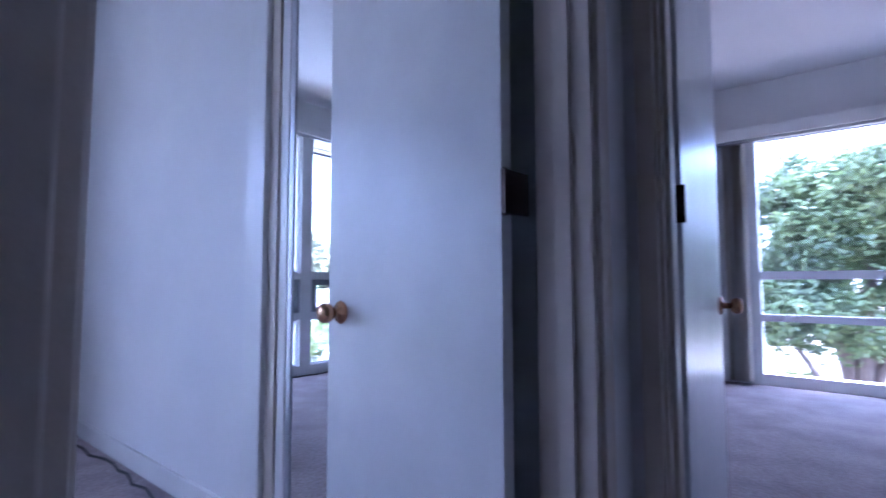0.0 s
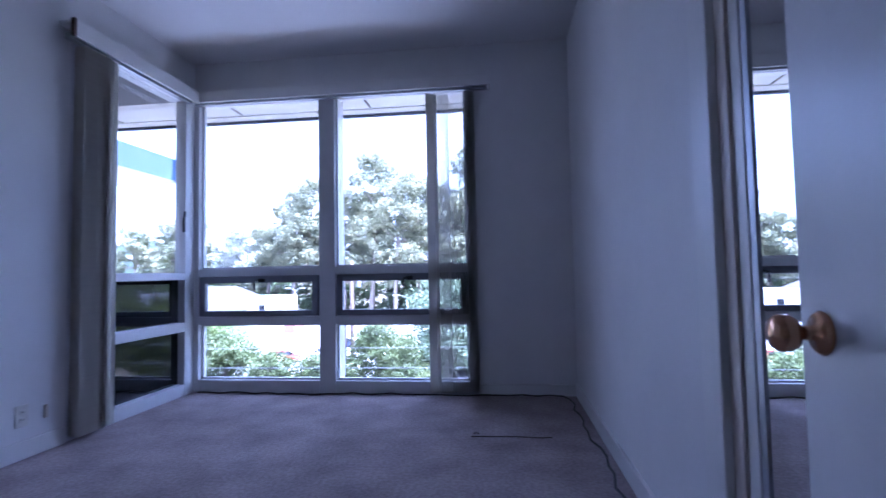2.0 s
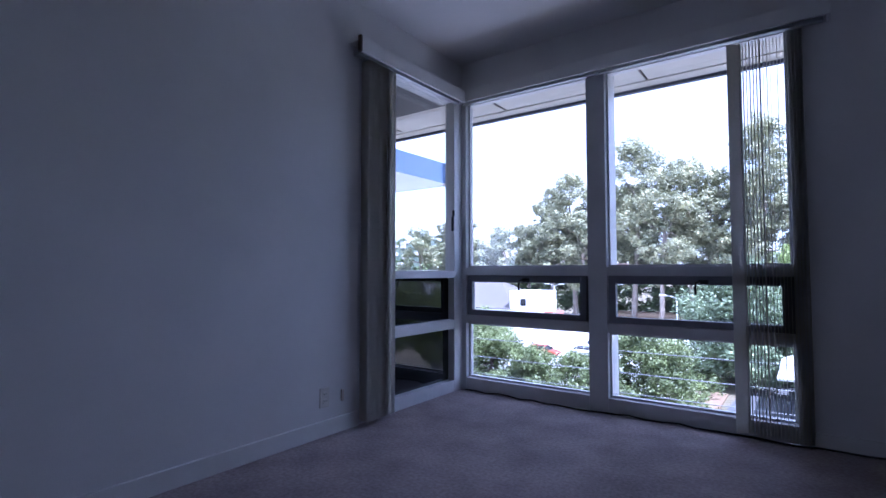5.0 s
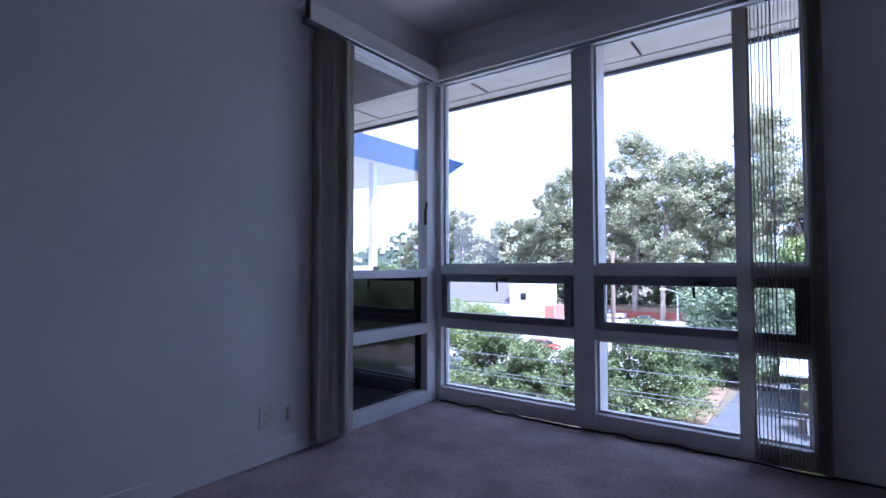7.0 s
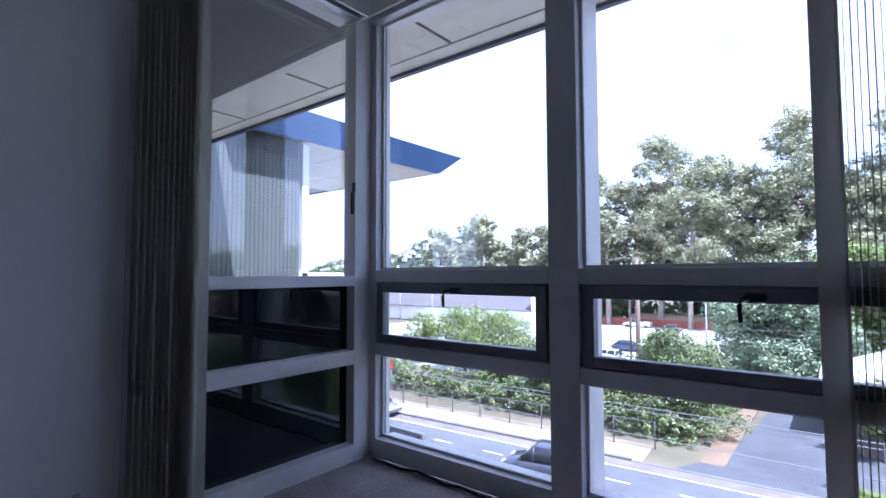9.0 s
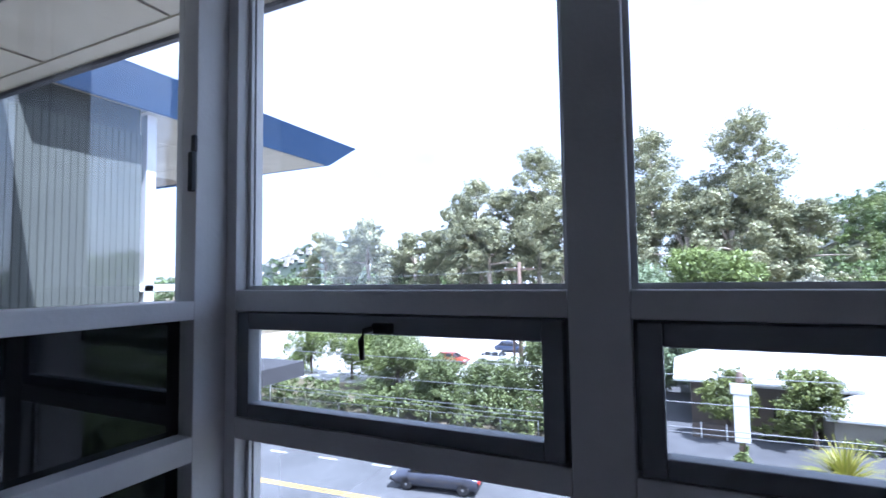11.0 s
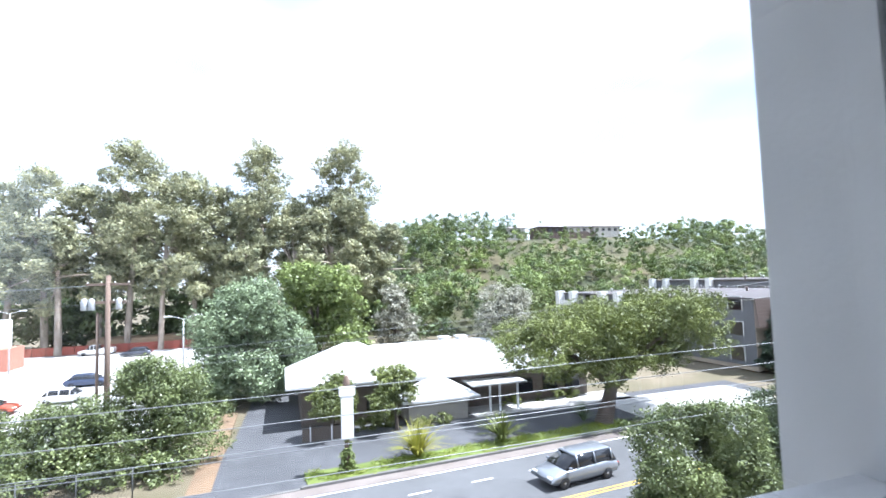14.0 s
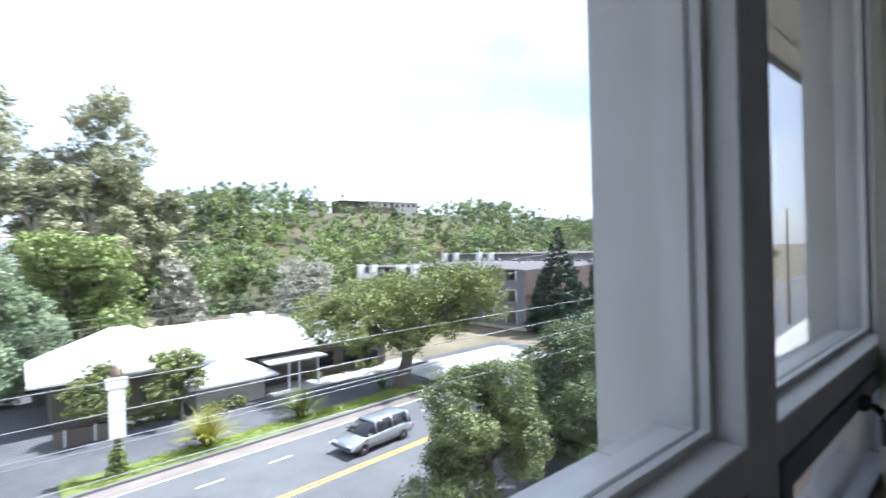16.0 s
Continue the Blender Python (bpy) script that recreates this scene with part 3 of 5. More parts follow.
M_CONC = mat("pale_concrete", (0.52, 0.51, 0.49), 0.9, color2=(0.44, 0.43, 0.41), scale=0.6, detail=8, stain=0.2)
M_KERB = mat("kerb_concrete", (0.17, 0.165, 0.155), 0.9, scale=3, stain=0.3)
M_YEL = mat("yellow_line", (0.75, 0.48, 0.08), 0.8, scale=2, stain=0.2)
M_WLINE = mat("white_line", (0.75, 0.75, 0.74), 0.8, scale=2, stain=0.2)
M_GRASSG = mat("lawn_soil", (0.16, 0.20, 0.05), 0.95, color2=(0.10, 0.14, 0.03), scale=0.8, stain=0.3)

ST = pose(12, 0, 0, 0, 0, 4.5) @ Matrix.Translation((-12, 0, 0))       # the street runs a little askew to the building


def on_street(ob):
    ob.matrix_basis = ST @ ob.matrix_basis
    return ob


structure(box("ground", -1500, 1500, -600, 2500, G - 1.0, G - 0.16, M_GROUND), "dry grassy ground reaching to the horizon", "ground")
on_street(structure(box("road", -220, 260, 13.6, 29.4, G - 0.16, G, M_ASPH), "grey asphalt street with a yellow centre line", "road"))
on_street(structure(box("shoulder", -220, 260, 28.45, 29.39, G, G + 0.006, mat("stained_gutter_concrete", (0.22, 0.19, 0.17), 0.9, color2=(0.16, 0.135, 0.12), scale=0.8, detail=8, stain=0.3)), "pale concrete gutter strip along the street", "shoulder"))
mk = on_street(thing("road_markings", "painted yellow and white lane lines on the street", "road marking", kind="structure"))
for y in (21.95, 22.23):
    box("yellow_line", -200, 240, y, y + 0.12, G + 0.001, G + 0.007, M_YEL, mk)
box("edge_line", -200, 240, 28.2, 28.32, G + 0.001, G + 0.007, M_WLINE, mk)
for i in range(34):
    box("dash", -80.6 + 3.72 * i, -80.6 + 3.72 * i + 1.3, 26.1, 26.22, G + 0.001, G + 0.007, M_WLINE, mk)
on_street(structure(boxes("kerb", [(-220, -5.6, 29.4, 29.65, G - 0.16, G + 0.14), (3.6, 60, 29.4, 29.65, G - 0.16, G + 0.14), (60, 260, 29.4, 29.65, G - 0.16, G + 0.14), (-5.6, 3.6, 29.4, 29.65, G - 0.16, G + 0.03), (-220, 260, 13.3, 13.6, G - 0.16, G + 0.14)], M_KERB), "concrete kerb along the street", "kerb"))
on_street(structure(box("pavement", -220, 260, 9.0, 13.3, G - 0.16, G + 0.13, M_CONC), "pale concrete pavement below the building", "pavement"))
structure(box("parking_lot", -75, -6.6, 43, 104, G - 0.16, G + 0.01, M_CONC), "sun-bleached concrete parking lot", "parking lot")
bm = bmesh.new()
rim = [(-5.6, 28.3), (3.9, 29.05), (3.6, 31.0), (28.0, 32.9), (44.0, 34.4), (44, 40.3), (24, 39.8), (3.4, 39.6), (3.2, 66), (-1.6, 66), (-2.4, 52), (-3.0, 39.5), (-3.9, 33), (-4.6, 30.4)]
for z in (G - 0.16, G + 0.02):
    bm.faces.new([bm.verts.new((x, y, z)) for x, y in (rim if z > G else rim[::-1])])
vs = bm.verts[:]
n = len(rim)
for i in range(n):
    j = (i + 1) % n
    bm.faces.new((vs[n - 1 - i], vs[n - 1 - j], vs[n + j], vs[n + i]))
bmesh.ops.recalc_face_normals(bm, faces=bm.faces)
structure(part("driveway", bm, M_ASPH2), "dark asphalt driveway in front of the house", "driveway")
structure(box("terrace", 15.4, 31, 37.9, 41.5, G - 0.1, G + 0.05, M_CONC), "pale concrete terrace by the entrance", "terrace")
on_street(structure(box("grass_island", 4.0, 28.0, 29.65, 31.6, G - 0.16, G + 0.1, M_GRASSG), "planted grass strip beside the street", "grass strip"))
structure(box("garden_bed", 7.6, 60, -40, 8.9, G - 0.16, G + 0.02, mat("brown_leaf_litter", (0.13, 0.09, 0.06), 0.95, color2=(0.07, 0.05, 0.035), scale=0.8, stain=0.4)), "brown leaf litter under the garden trees", "garden bed")
on_street(structure(box("verge", -60, -5.0, 29.65, 32.9, G - 0.16, G + 0.03, mat("dry_bark_verge", (0.30, 0.24, 0.17), 0.95, scale=2, stain=0.3)), "dry brown verge beside the fence", "verge"))
structure(box("planting_bed", -4.7, -3.4, 30.2, 48, G - 0.16, G + 0.03, mat("bark_mulch", (0.23, 0.155, 0.095), 0.95, scale=2, stain=0.3)), "brown mulched bed beside the driveway", "planting bed")

# ---- plants ----
L_EUC = leaf_mat("eucalyptus_leaf", (0.11, 0.13, 0.078), (0.54, 0.53, 0.315), 0.3, 0.3)
L_OAK = leaf_mat("oak_leaf", (0.06, 0.078, 0.024), (0.30, 0.34, 0.105))
L_DARK = leaf_mat("dark_green_leaf", (0.07, 0.10, 0.054), (0.38, 0.46, 0.27))
L_GREEN = leaf_mat("green_leaf", (0.075, 0.105, 0.03), (0.33, 0.40, 0.13))
L_NEAR = leaf_mat("privet_leaf", (0.042, 0.062, 0.022), (0.28, 0.33, 0.13))
L_GREY = leaf_mat("grey_olive_leaf", (0.17, 0.17, 0.125), (0.46, 0.45, 0.36))
L_CONIF = leaf_mat("conifer_needle", (0.012, 0.028, 0.016), (0.05, 0.085, 0.045), 0.1)
# dark green of street trees, also holds the second-room tree's shaded side
L_SHADY = leaf_mat("deep_green_shaded_leaf", (0.03, 0.05, 0.02), (0.17, 0.225, 0.09), 0.3)
L_YUC = leaf_mat("yellow_flax_leaf", (0.2, 0.22, 0.03), (0.48, 0.44, 0.10))
L_GRASS = leaf_mat("grass_blade", (0.16, 0.22, 0.03), (0.34, 0.38, 0.07))
L_HILLA = leaf_mat("hill_green_leaf", (0.055, 0.09, 0.026), (0.32, 0.39, 0.13), 0.35, 0.11)
L_HILLB = leaf_mat("hill_dark_leaf", (0.032, 0.055, 0.024), (0.22, 0.29, 0.12), 0.35, 0.11)
L_HILLC = leaf_mat("hill_olive_leaf", (0.05, 0.07, 0.022), (0.29, 0.33, 0.13), 0.35, 0.11)
M_BARK = mat("bark", (0.13, 0.10, 0.08), 0.95, color2=(0.07, 0.055, 0.045), scale=6, bump=0.5, bump_scale=20, stretch=(1, 1, 0.2))
M_EBARK = mat("pale_bark", (0.42, 0.36, 0.30), 0.9, color2=(0.24, 0.19, 0.15), scale=2, bump=0.3, bump_scale=10, stretch=(1, 1, 0.25))


def leaf_cloud(name, blobs, n, size, material, seed, parent=None, clump=30, spread=0.27, upright=0.0, ruffle=0.52):
    """Many small pointed leaves in clumps, within ellipsoids (centre, radii)."""
    rg = np.random.default_rng(seed)
    c = np.array([b[0] for b in blobs], float)
    r = np.array([b[1] if hasattr(b[1], "__len__") else (b[1],) * 3 for b in blobs], float)
    w = np.prod(r, axis=1) ** (2 / 3)
    k = max(1, n // clump)
    pick = rg.choice(len(c), k, p=w / w.sum())
    d = rg.normal(size=(k, 3))
    d /= np.linalg.norm(d, axis=1)[:, None]
    cen = c[pick] + d * r[pick] * (0.45 + 0.55 * rg.random(k) ** 0.6)[:, None]
    rad = r[pick].mean(axis=1) * spread
    idx = np.repeat(np.arange(k), clump)
    m = len(idx)
    p = cen[idx] + rg.normal(size=(m, 3)) * (rad[idx] * 0.6)[:, None] * (1, 1, 0.75)
    a = rg.normal(size=(m, 3))
    a[:, 2] = a[:, 2] * 0.6 + upright * 3
    a /= np.linalg.norm(a, axis=1)[:, None]
    out = (p - c[pick][idx]) / r[pick][idx]          # leaves face mostly outwards and up, as leaves do
    out /= np.linalg.norm(out, axis=1)[:, None] + 1e-6
    own = p - cen[idx]
    own /= np.linalg.norm(own, axis=1)[:, None] + 1e-6
    b = np.cross(a, out * 0.8 + own * 1.1 + (0, 0, 0.3) + rg.normal(size=(m, 3)) * ruffle)
    b /= np.linalg.norm(b, axis=1)[:, None]
    s = size * (0.65 + 0.7 * rg.random(m))[:, None]
    v = np.stack([p - a * s * 0.5, p + b * s * 0.27, p + a * s * 0.5, p - b * s * 0.27], axis=1).reshape(-1, 3)
    me = bpy.data.meshes.new(name)
    me.vertices.add(4 * m)
    me.vertices.foreach_set("co", v.ravel())
    me.loops.add(4 * m)
    me.loops.foreach_set("vertex_index", np.arange(4 * m))
    me.polygons.add(m)
    me.polygons.foreach_set("loop_start", np.arange(0, 4 * m, 4))
    me.update(calc_edges=True)
    me.materials.append(material)
    ob = new(name, me)
    if parent:
        ob.parent = parent
    return ob


def round_crown(rg, z0, z1, rx, ry, k, size):
    """Blobs that fill an uneven dome."""
    out = []
    for i in range(k):
        u, a = rg.random(), rg.uniform(0, 2 * math.pi)
        q = math.sqrt(rg.random()) * (1 - 0.55 * u)
        s = size * rg.uniform(0.7, 1.25)
        out.append(((rx * q * math.cos(a), ry * q * math.sin(a), z0 + (z1 - z0) * u), (s, s, s * 0.75)))
    return out


def tree(name, label, group, at, trunk, r0, blobs, leaf, bark, n, size, seed, limbs=10, lean=(0, 0), category="tree"):
    """Tapered trunk with limbs that reach into the crown's clumps; the crown is many small leaves."""
    rg = random.Random(seed)
    t = thing(name, label, category, group, at)
    bm = bmesh.new()
    top = (lean[0], lean[1], trunk)
    mid = (lean[0] * 0.4 + rg.uniform(-0.1, 0.1) * r0 * 4, lean[1] * 0.4, trunk * 0.5)
    add_tube(bm, [(0, 0, -0.25), (0, 0, 0.2), mid, top], [r0 * 1.5, r0 * 1.15, r0 * 0.9, r0 * 0.7], 10)
    for c, _ in rg.sample(blobs, min(limbs, len(blobs))):
        h = rg.uniform(0.75, 1.0)
        s = (mid[0] + (top[0] - mid[0]) * (h - 0.5) * 2, mid[1] + (top[1] - mid[1]) * (h - 0.5) * 2, trunk * h)
        j = tuple((s[i] + c[i]) / 2 + rg.uniform(-0.12, 0.12) * r0 * 6 + (0.1 * (c[2] - s[2]) if i == 2 else 0) for i in range(3))
        add_tube(bm, [s, j, c], [r0 * 0.5, r0 * 0.3, r0 * 0.1], 6)
    bmesh.ops.recalc_face_normals(bm, faces=bm.faces)
    part("trunk", bm, bark, t)
    leaf_cloud("crown", blobs, n, size, leaf, seed, t)
    return t


# eucalyptus grove behind the parking lot
def euc_blobs(rg, h, w, k):
    out = []
    for i in range(k):
        u = i / (k - 1)
        z = h * (0.34 + 0.60 * u ** 0.9)
        a, q = rg.uniform(0, 2 * math.pi), w * (1 - 0.45 * u ** 2) * rg.uniform(0.2, 1.0)
        s = rg.uniform(0.075, 0.125) * h * 0.8
        out.append(((q * math.cos(a), q * math.sin(a), z), (s, s, s * 0.72)))
    return out


EUC = []
for i, (h, w) in enumerate(((40, 7.0), (36, 8.5), (33, 9.0), (28, 8.0), (24, 8.5))):
    rg = random.Random(50 + i)
    EUC.append(tree("eucalyptus_tree", "tall eucalyptus with pale trunk and airy grey-green crown", "eucalyptus grove", (0, 0, 0), h * 0.72, 0.55, euc_blobs(rg, h * 1.035, w, 24), L_EUC, M_EBARK, 23000, 0.52, 60 + i, 9, (rg.uniform(-2, 2), rg.uniform(-1, 1))))
rg = random.Random(9)
for i, (x, y, k, s) in enumerate(((14.4, 108, 0, 1.03), (-3.0, 109, 0, 1.01), (-27.3, 107, 0, 0.98), (-16.4, 110, 1, 0.95), (-40.5, 108, 2, 1.0), (6.0, 111, 1, 0.86), (-10, 112, 2, 0.95), (-33, 111, 1, 0.86), (-47.5, 110, 3, 1.0),
                                     (-55, 112, 3, 0.82), (-76.5, 113, 4, 1.1), (-62, 114, 4, 0.95), (-84, 116, 3, 0.9), (-21, 104, 2, 0.84), (-8, 105, 3, 1.0), (2.5, 104, 4, 1.05), (10, 103, 4, 1.1), (17.5, 112, 3, 1.0), (-37, 104, 4, 1.0), (-70, 118, 4, 0.8), (22, 109, 4, 1.0), (-29, 114, 3, 1.1))):
    m = pose(x, y, G - 0.1, 0, 0, rg.uniform(0, 360)) @ Matrix.Diagonal((s, s, s, 1))
    if i < 9 and EUC[k].location.length == 0:
        EUC[k].matrix_basis = m
    else:
        copy_thing(EUC[k], m @ Matrix.Diagonal((1 / EUC[k].scale[0],) * 3 + (1,)))
for e in EUC:
    if e.location.length == 0:
        e.matrix_basis = pose(-95, 118, G)

und = [((rg.uniform(-100, 30), rg.uniform(111, 122), G + rg.uniform(0.5, 10.5)), rg.uniform(2.5, 4.5)) for _ in range(300)]
tagged(leaf_cloud("undergrowth", und, 46000, 0.9, L_HILLB, 71), "dense dark undergrowth behind the grove", "undergrowth", kind="stuff")

# trees round the house, garden and street
rg = random.Random(21)
tree("shade_tree", "large rounded blue-green shade tree beside the driveway", "", (-2.9, 53.5, G), 4.0, 0.4, round_crown(rg, 1.2, 11.6, 5.6, 4.5, 52, 2.1), L_DARK, M_BARK, 50000, 0.32, 22)
tree("shade_tree", "bright green broadleaf tree behind the white house", "", (4.6, 63, G), 5.0, 0.4, round_crown(rg, 3.0, 13.0, 7.4, 5.0, 44, 2.2), L_GREEN, M_BARK, 34000, 0.42, 23)
tree("shade_tree", "pale bluish broadleaf tree behind the white house", "", (15, 66, G), 4.0, 0.3, round_crown(rg, 3.0, 10.5, 3.0, 3.0, 16, 1.6), L_GREY, M_BARK, 8000, 0.4, 24)
tree("shade_tree", "thin grey-leaved tree beside the white house", "", (22.8, 47.4, G), 4.0, 0.25, round_crown(rg, 3.0, 9.6, 4.0, 2.6, 34, 1.7), L_GREY, M_BARK, 24000, 0.28, 25)
oak = tree("oak_tree", "broad spreading oak with dark trunk by the street", "", (23.6, 32.4, G), 3.2, 0.6, [((dx, dy, dz), (s, s, s * 0.62)) for dx, dy, dz, s in
            [(rg.uniform(-6.4, 10.2), rg.uniform(-2.5, 4.5), 0, rg.uniform(1.3, 2.1)) for _ in range(84)] for dz in [5.9 + 0.13 * dx + rg.uniform(-2.4, 2.9) * math.sqrt(max(0.05, 1 - ((dx - 2.0) / 9.2) ** 2))]], L_OAK, M_BARK, 84000, 0.21, 26, 16, (1.2, 0.3))
tree("street_tree", "leafy pale green street tree near the building", "", (15.2, 14.4, G), 3.0, 0.22, round_crown(rg, 1.4, 6.1, 3.4, 2.4, 40, 0.95), L_NEAR, M_BARK, 80000, 0.125, 27)
tree("street_tree", "tall dense street tree beside the building", "", (31.5, 17.5, G), 4.0, 0.25, round_crown(rg, 1.2, 6.3, 4.6, 3.2, 44, 1.3), L_SHADY, M_BARK, 60000, 0.17, 128)
tree("street_tree", "dense darker street tree near the building", "", (23.0, 15.5, G), 3.5, 0.25, round_crown(rg, 1.2, 6.6, 4.4, 3.0, 46, 1.2), L_SHADY, M_BARK, 80000, 0.14, 28)
tree("street_tree", "low dark street tree below the window", "", (20.8, 12.2, G), 2.2, 0.2, round_crown(rg, 0.7, 4.9, 3.0, 2.0, 34, 1.1), L_SHADY, M_BARK, 46000, 0.13, 131)
for k, (x, y, h, rx, n, lab) in enumerate(((-7.5, 36.6, 6.9, 3.8, 34000, "rounded leafy green tree beside the parking lot fence"), (-12.2, 36.4, 4.6, 3.2, 22000, "low leafy green tree behind the wire fence"), (-16.4, 35.6, 4.8, 3.2, 22000, "low leafy green tree behind the wire fence"),
                                            (-21.5, 37, 6.0, 3.4, 20000, "low leafy green tree behind the wire fence"), (-26, 42, 7.0, 4.2, 22000, "rounded light green tree at the lot edge"), (-31.5, 44, 7.2, 4.2, 14000, "rounded light green tree at the lot edge"), (-38, 45, 6.2, 4.0, 12000, "rounded light green tree at the lot edge"))):
    tree("garden_tree", lab, "trees along the lot", (x, y, G), h * 0.45, 0.16, round_crown(rg, h * 0.14, h - 0.7, rx, rx * 0.75, 30, 1.05 * rx / 3), L_NEAR if k < 4 else L_GREEN, M_BARK, int(n * 1.25), 0.185, 30 + k)
tree("shade_tree", "big leafy tree outside the second room", "", (30, -4.5, G), 5.0, 0.5, round_crown(rg, 8.6, 15.6, 5.0, 5.4, 50, 1.7), L_SHADY, M_BARK, 60000, 0.3, 29)
tree("garden_tree", "bright green bush below the second room", "trees along the lot", (33, -1.2, G), 2.0, 0.2, round_crown(rg, 0.8, 6.2, 2.6, 4.0, 22, 1.4), L_OAK, M_BARK, 9000, 0.3, 39)
tree("shade_tree", "dark tree farther behind the second room", "", (62, -17, G), 5.0, 0.5, round_crown(rg, 5.0, 15, 7, 7.0, 30, 2.6), L_DARK, M_BARK, 16000, 0.45, 38)
for k, (x, y) in enumerate(((3.9, 37.4), (8.6, 37.2))):
    tree("topiary_tree", "clipped broad shrub tree in front of the white house", "clipped trees", (x, y, G), 2.0, 0.14, round_crown(rg, 1.9, 4.4, 2.3 if k else 1.6, 1.3, 22, 0.85), L_OAK, M_BARK, 12000, 0.2, 40 + k)
for k, (x, y, h, w) in enumerate(((53.5, 38.5, 13.9, 4.3), (68, 41, 13.2, 4.0), (80, 43, 14, 4.0))):
    rows = []
    for i in range(60):
        u = i / 59
        a, q = i * 2.4, w * (1 - u) * rg.uniform(0.55, 1.0) + 0.15
        rows.append(((q * math.cos(a), q * math.sin(a), 1.0 + (h - 1.4) * u), (1.5 * (1.1 - u), 1.5 * (1.1 - u), 0.8)))
    tree("conifer", "tall dark green conifer beside the apartments", "conifers", (x, y, G), h * 0.95, 0.3, rows, L_CONIF, M_BARK, 20000, 0.4, 45 + k, 4)


def spiky(name, label, at, n, length, material, seed, spread=1.0):
    """A tuft of long arching blades."""
    rg = random.Random(seed)
    t = thing(name, label, "plant", "street planting", at)
    bm = bmesh.new()
    for i in range(n):
        a, tilt, L = rg.uniform(0, 2 * math.pi), rg.uniform(0.1, 1.15) * spread, length * rg.uniform(0.7, 1.1)
        dx, dy = math.cos(a), math.sin(a)
        prev = None
        for s in range(4):
            f = s / 3
            q, z = L * f * math.sin(tilt * (0.5 + 0.6 * f)), L * f * math.cos(tilt * (0.5 + 0.6 * f))
            w = 0.075 * (1 - f) + 0.006
            cur = (bm.verts.new((dx * q - dy * w, dy * q + dx * w, z)), bm.verts.new((dx * q + dy * w, dy * q - dx * w, z)))
            if prev:
                bm.faces.new((prev[0], prev[1], cur[1], cur[0]))
            prev = cur
    part("blades", bm, material, t)
    return t


spiky("flax_plant", "yellow-striped flax clump on the grass strip", (8.5, 30.75, G + 0.1), 190, 2.5, L_YUC, 1)
spiky("flax_plant", "yellow-green flax clump on the grass strip", (14.6, 31.35, G + 0.1), 170, 2.2, L_OAK, 2)
spiky("agave", "dark green spiky agave under the oak", (22.6, 33.6, G + 0.02), 80, 1.5, L_DARK, 3)
rg = random.Random(33)
gr = [((rg.uniform(4.2, 27.5), rg.uniform(29.8, 31.45), G + 0.11), (0.5, 0.4, 0.05)) for _ in range(260)]
tagged(on_street(leaf_cloud("grass", gr, 22000, 0.085, L_GRASS, 34, None, 26, 0.7, 0.3)), "short yellow-green grass along the kerb", "grass", kind="stuff")
ub = [((rg.uniform(-8.5, -4.4), 38 + 30 * rg.random(), G + rg.uniform(0.2, 0.9)), rg.uniform(0.7, 1.3)) for _ in range(60)] + [((rg.uniform(-38, -5.6), rg.uniform(33.0, 35.5), G + rg.uniform(0.1, 2.0)), rg.uniform(0.6, 1.1)) for _ in range(190)]
tagged(leaf_cloud("undergrowth", ub, 46000, 0.22, L_NEAR, 72), "low dark undergrowth along fence and driveway", "undergrowth", kind="stuff")
hb = [((rg.uniform(9.8, 12.8), 37.2 + rg.uniform(-0.3, 0.3), G + 0.45), 0.5) for _ in range(8)] + [((rg.uniform(18.5, 27.0), 40.6 + rg.uniform(-0.4, 0.4), G + 0.4), 0.5) for _ in range(14)] + [((rg.uniform(4.6, 9.2), 38.4 + rg.uniform(-0.3, 0.3), G + 0.45), 0.55) for _ in range(12)]
tagged(leaf_cloud("low_hedge", hb, 6000, 0.16, L_OAK, 35), "low green shrubs along the house front", "shrubs", kind="stuff")

# ---- wooded hill and distance ----
M_HILL = mat("hill_grass", (0.12, 0.10, 0.05), 0.95, color2=(0.04, 0.05, 0.02), scale=0.05, detail=8, stain=0.3)


def ridge(x):
    return 14.6 + 6 * math.exp(-((x - 115) / 60) ** 2) + 1.4 * math.sin(x * 0.045) - 0.045 * max(0, x - 185)


def hill_z(x, y):
    u = min(1.0, max(0.0, (y - 88) / 100))
    e = min(1.0, max(0.0, (x - 8) / 40)) * min(1.0, max(0.0, (420 - x) / 90))
    return G - 0.6 + (ridge(x) + 9.0) * e * (u * u * (3 - 2 * u))


bm = bmesh.new()
grid = [[bm.verts.new((x, y, hill_z(x, y))) for x in range(0, 431, 10)] for y in range(86, 271, 8)]
for a, b in zip(grid, grid[1:]):
    for i in range(len(a) - 1):
        bm.faces.new((a[i], a[i + 1], b[i + 1], b[i])).smooth = True
structure(part("hillside", bm, M_HILL), "wooded hillside rising behind the houses", "hill")
rg = random.Random(12)
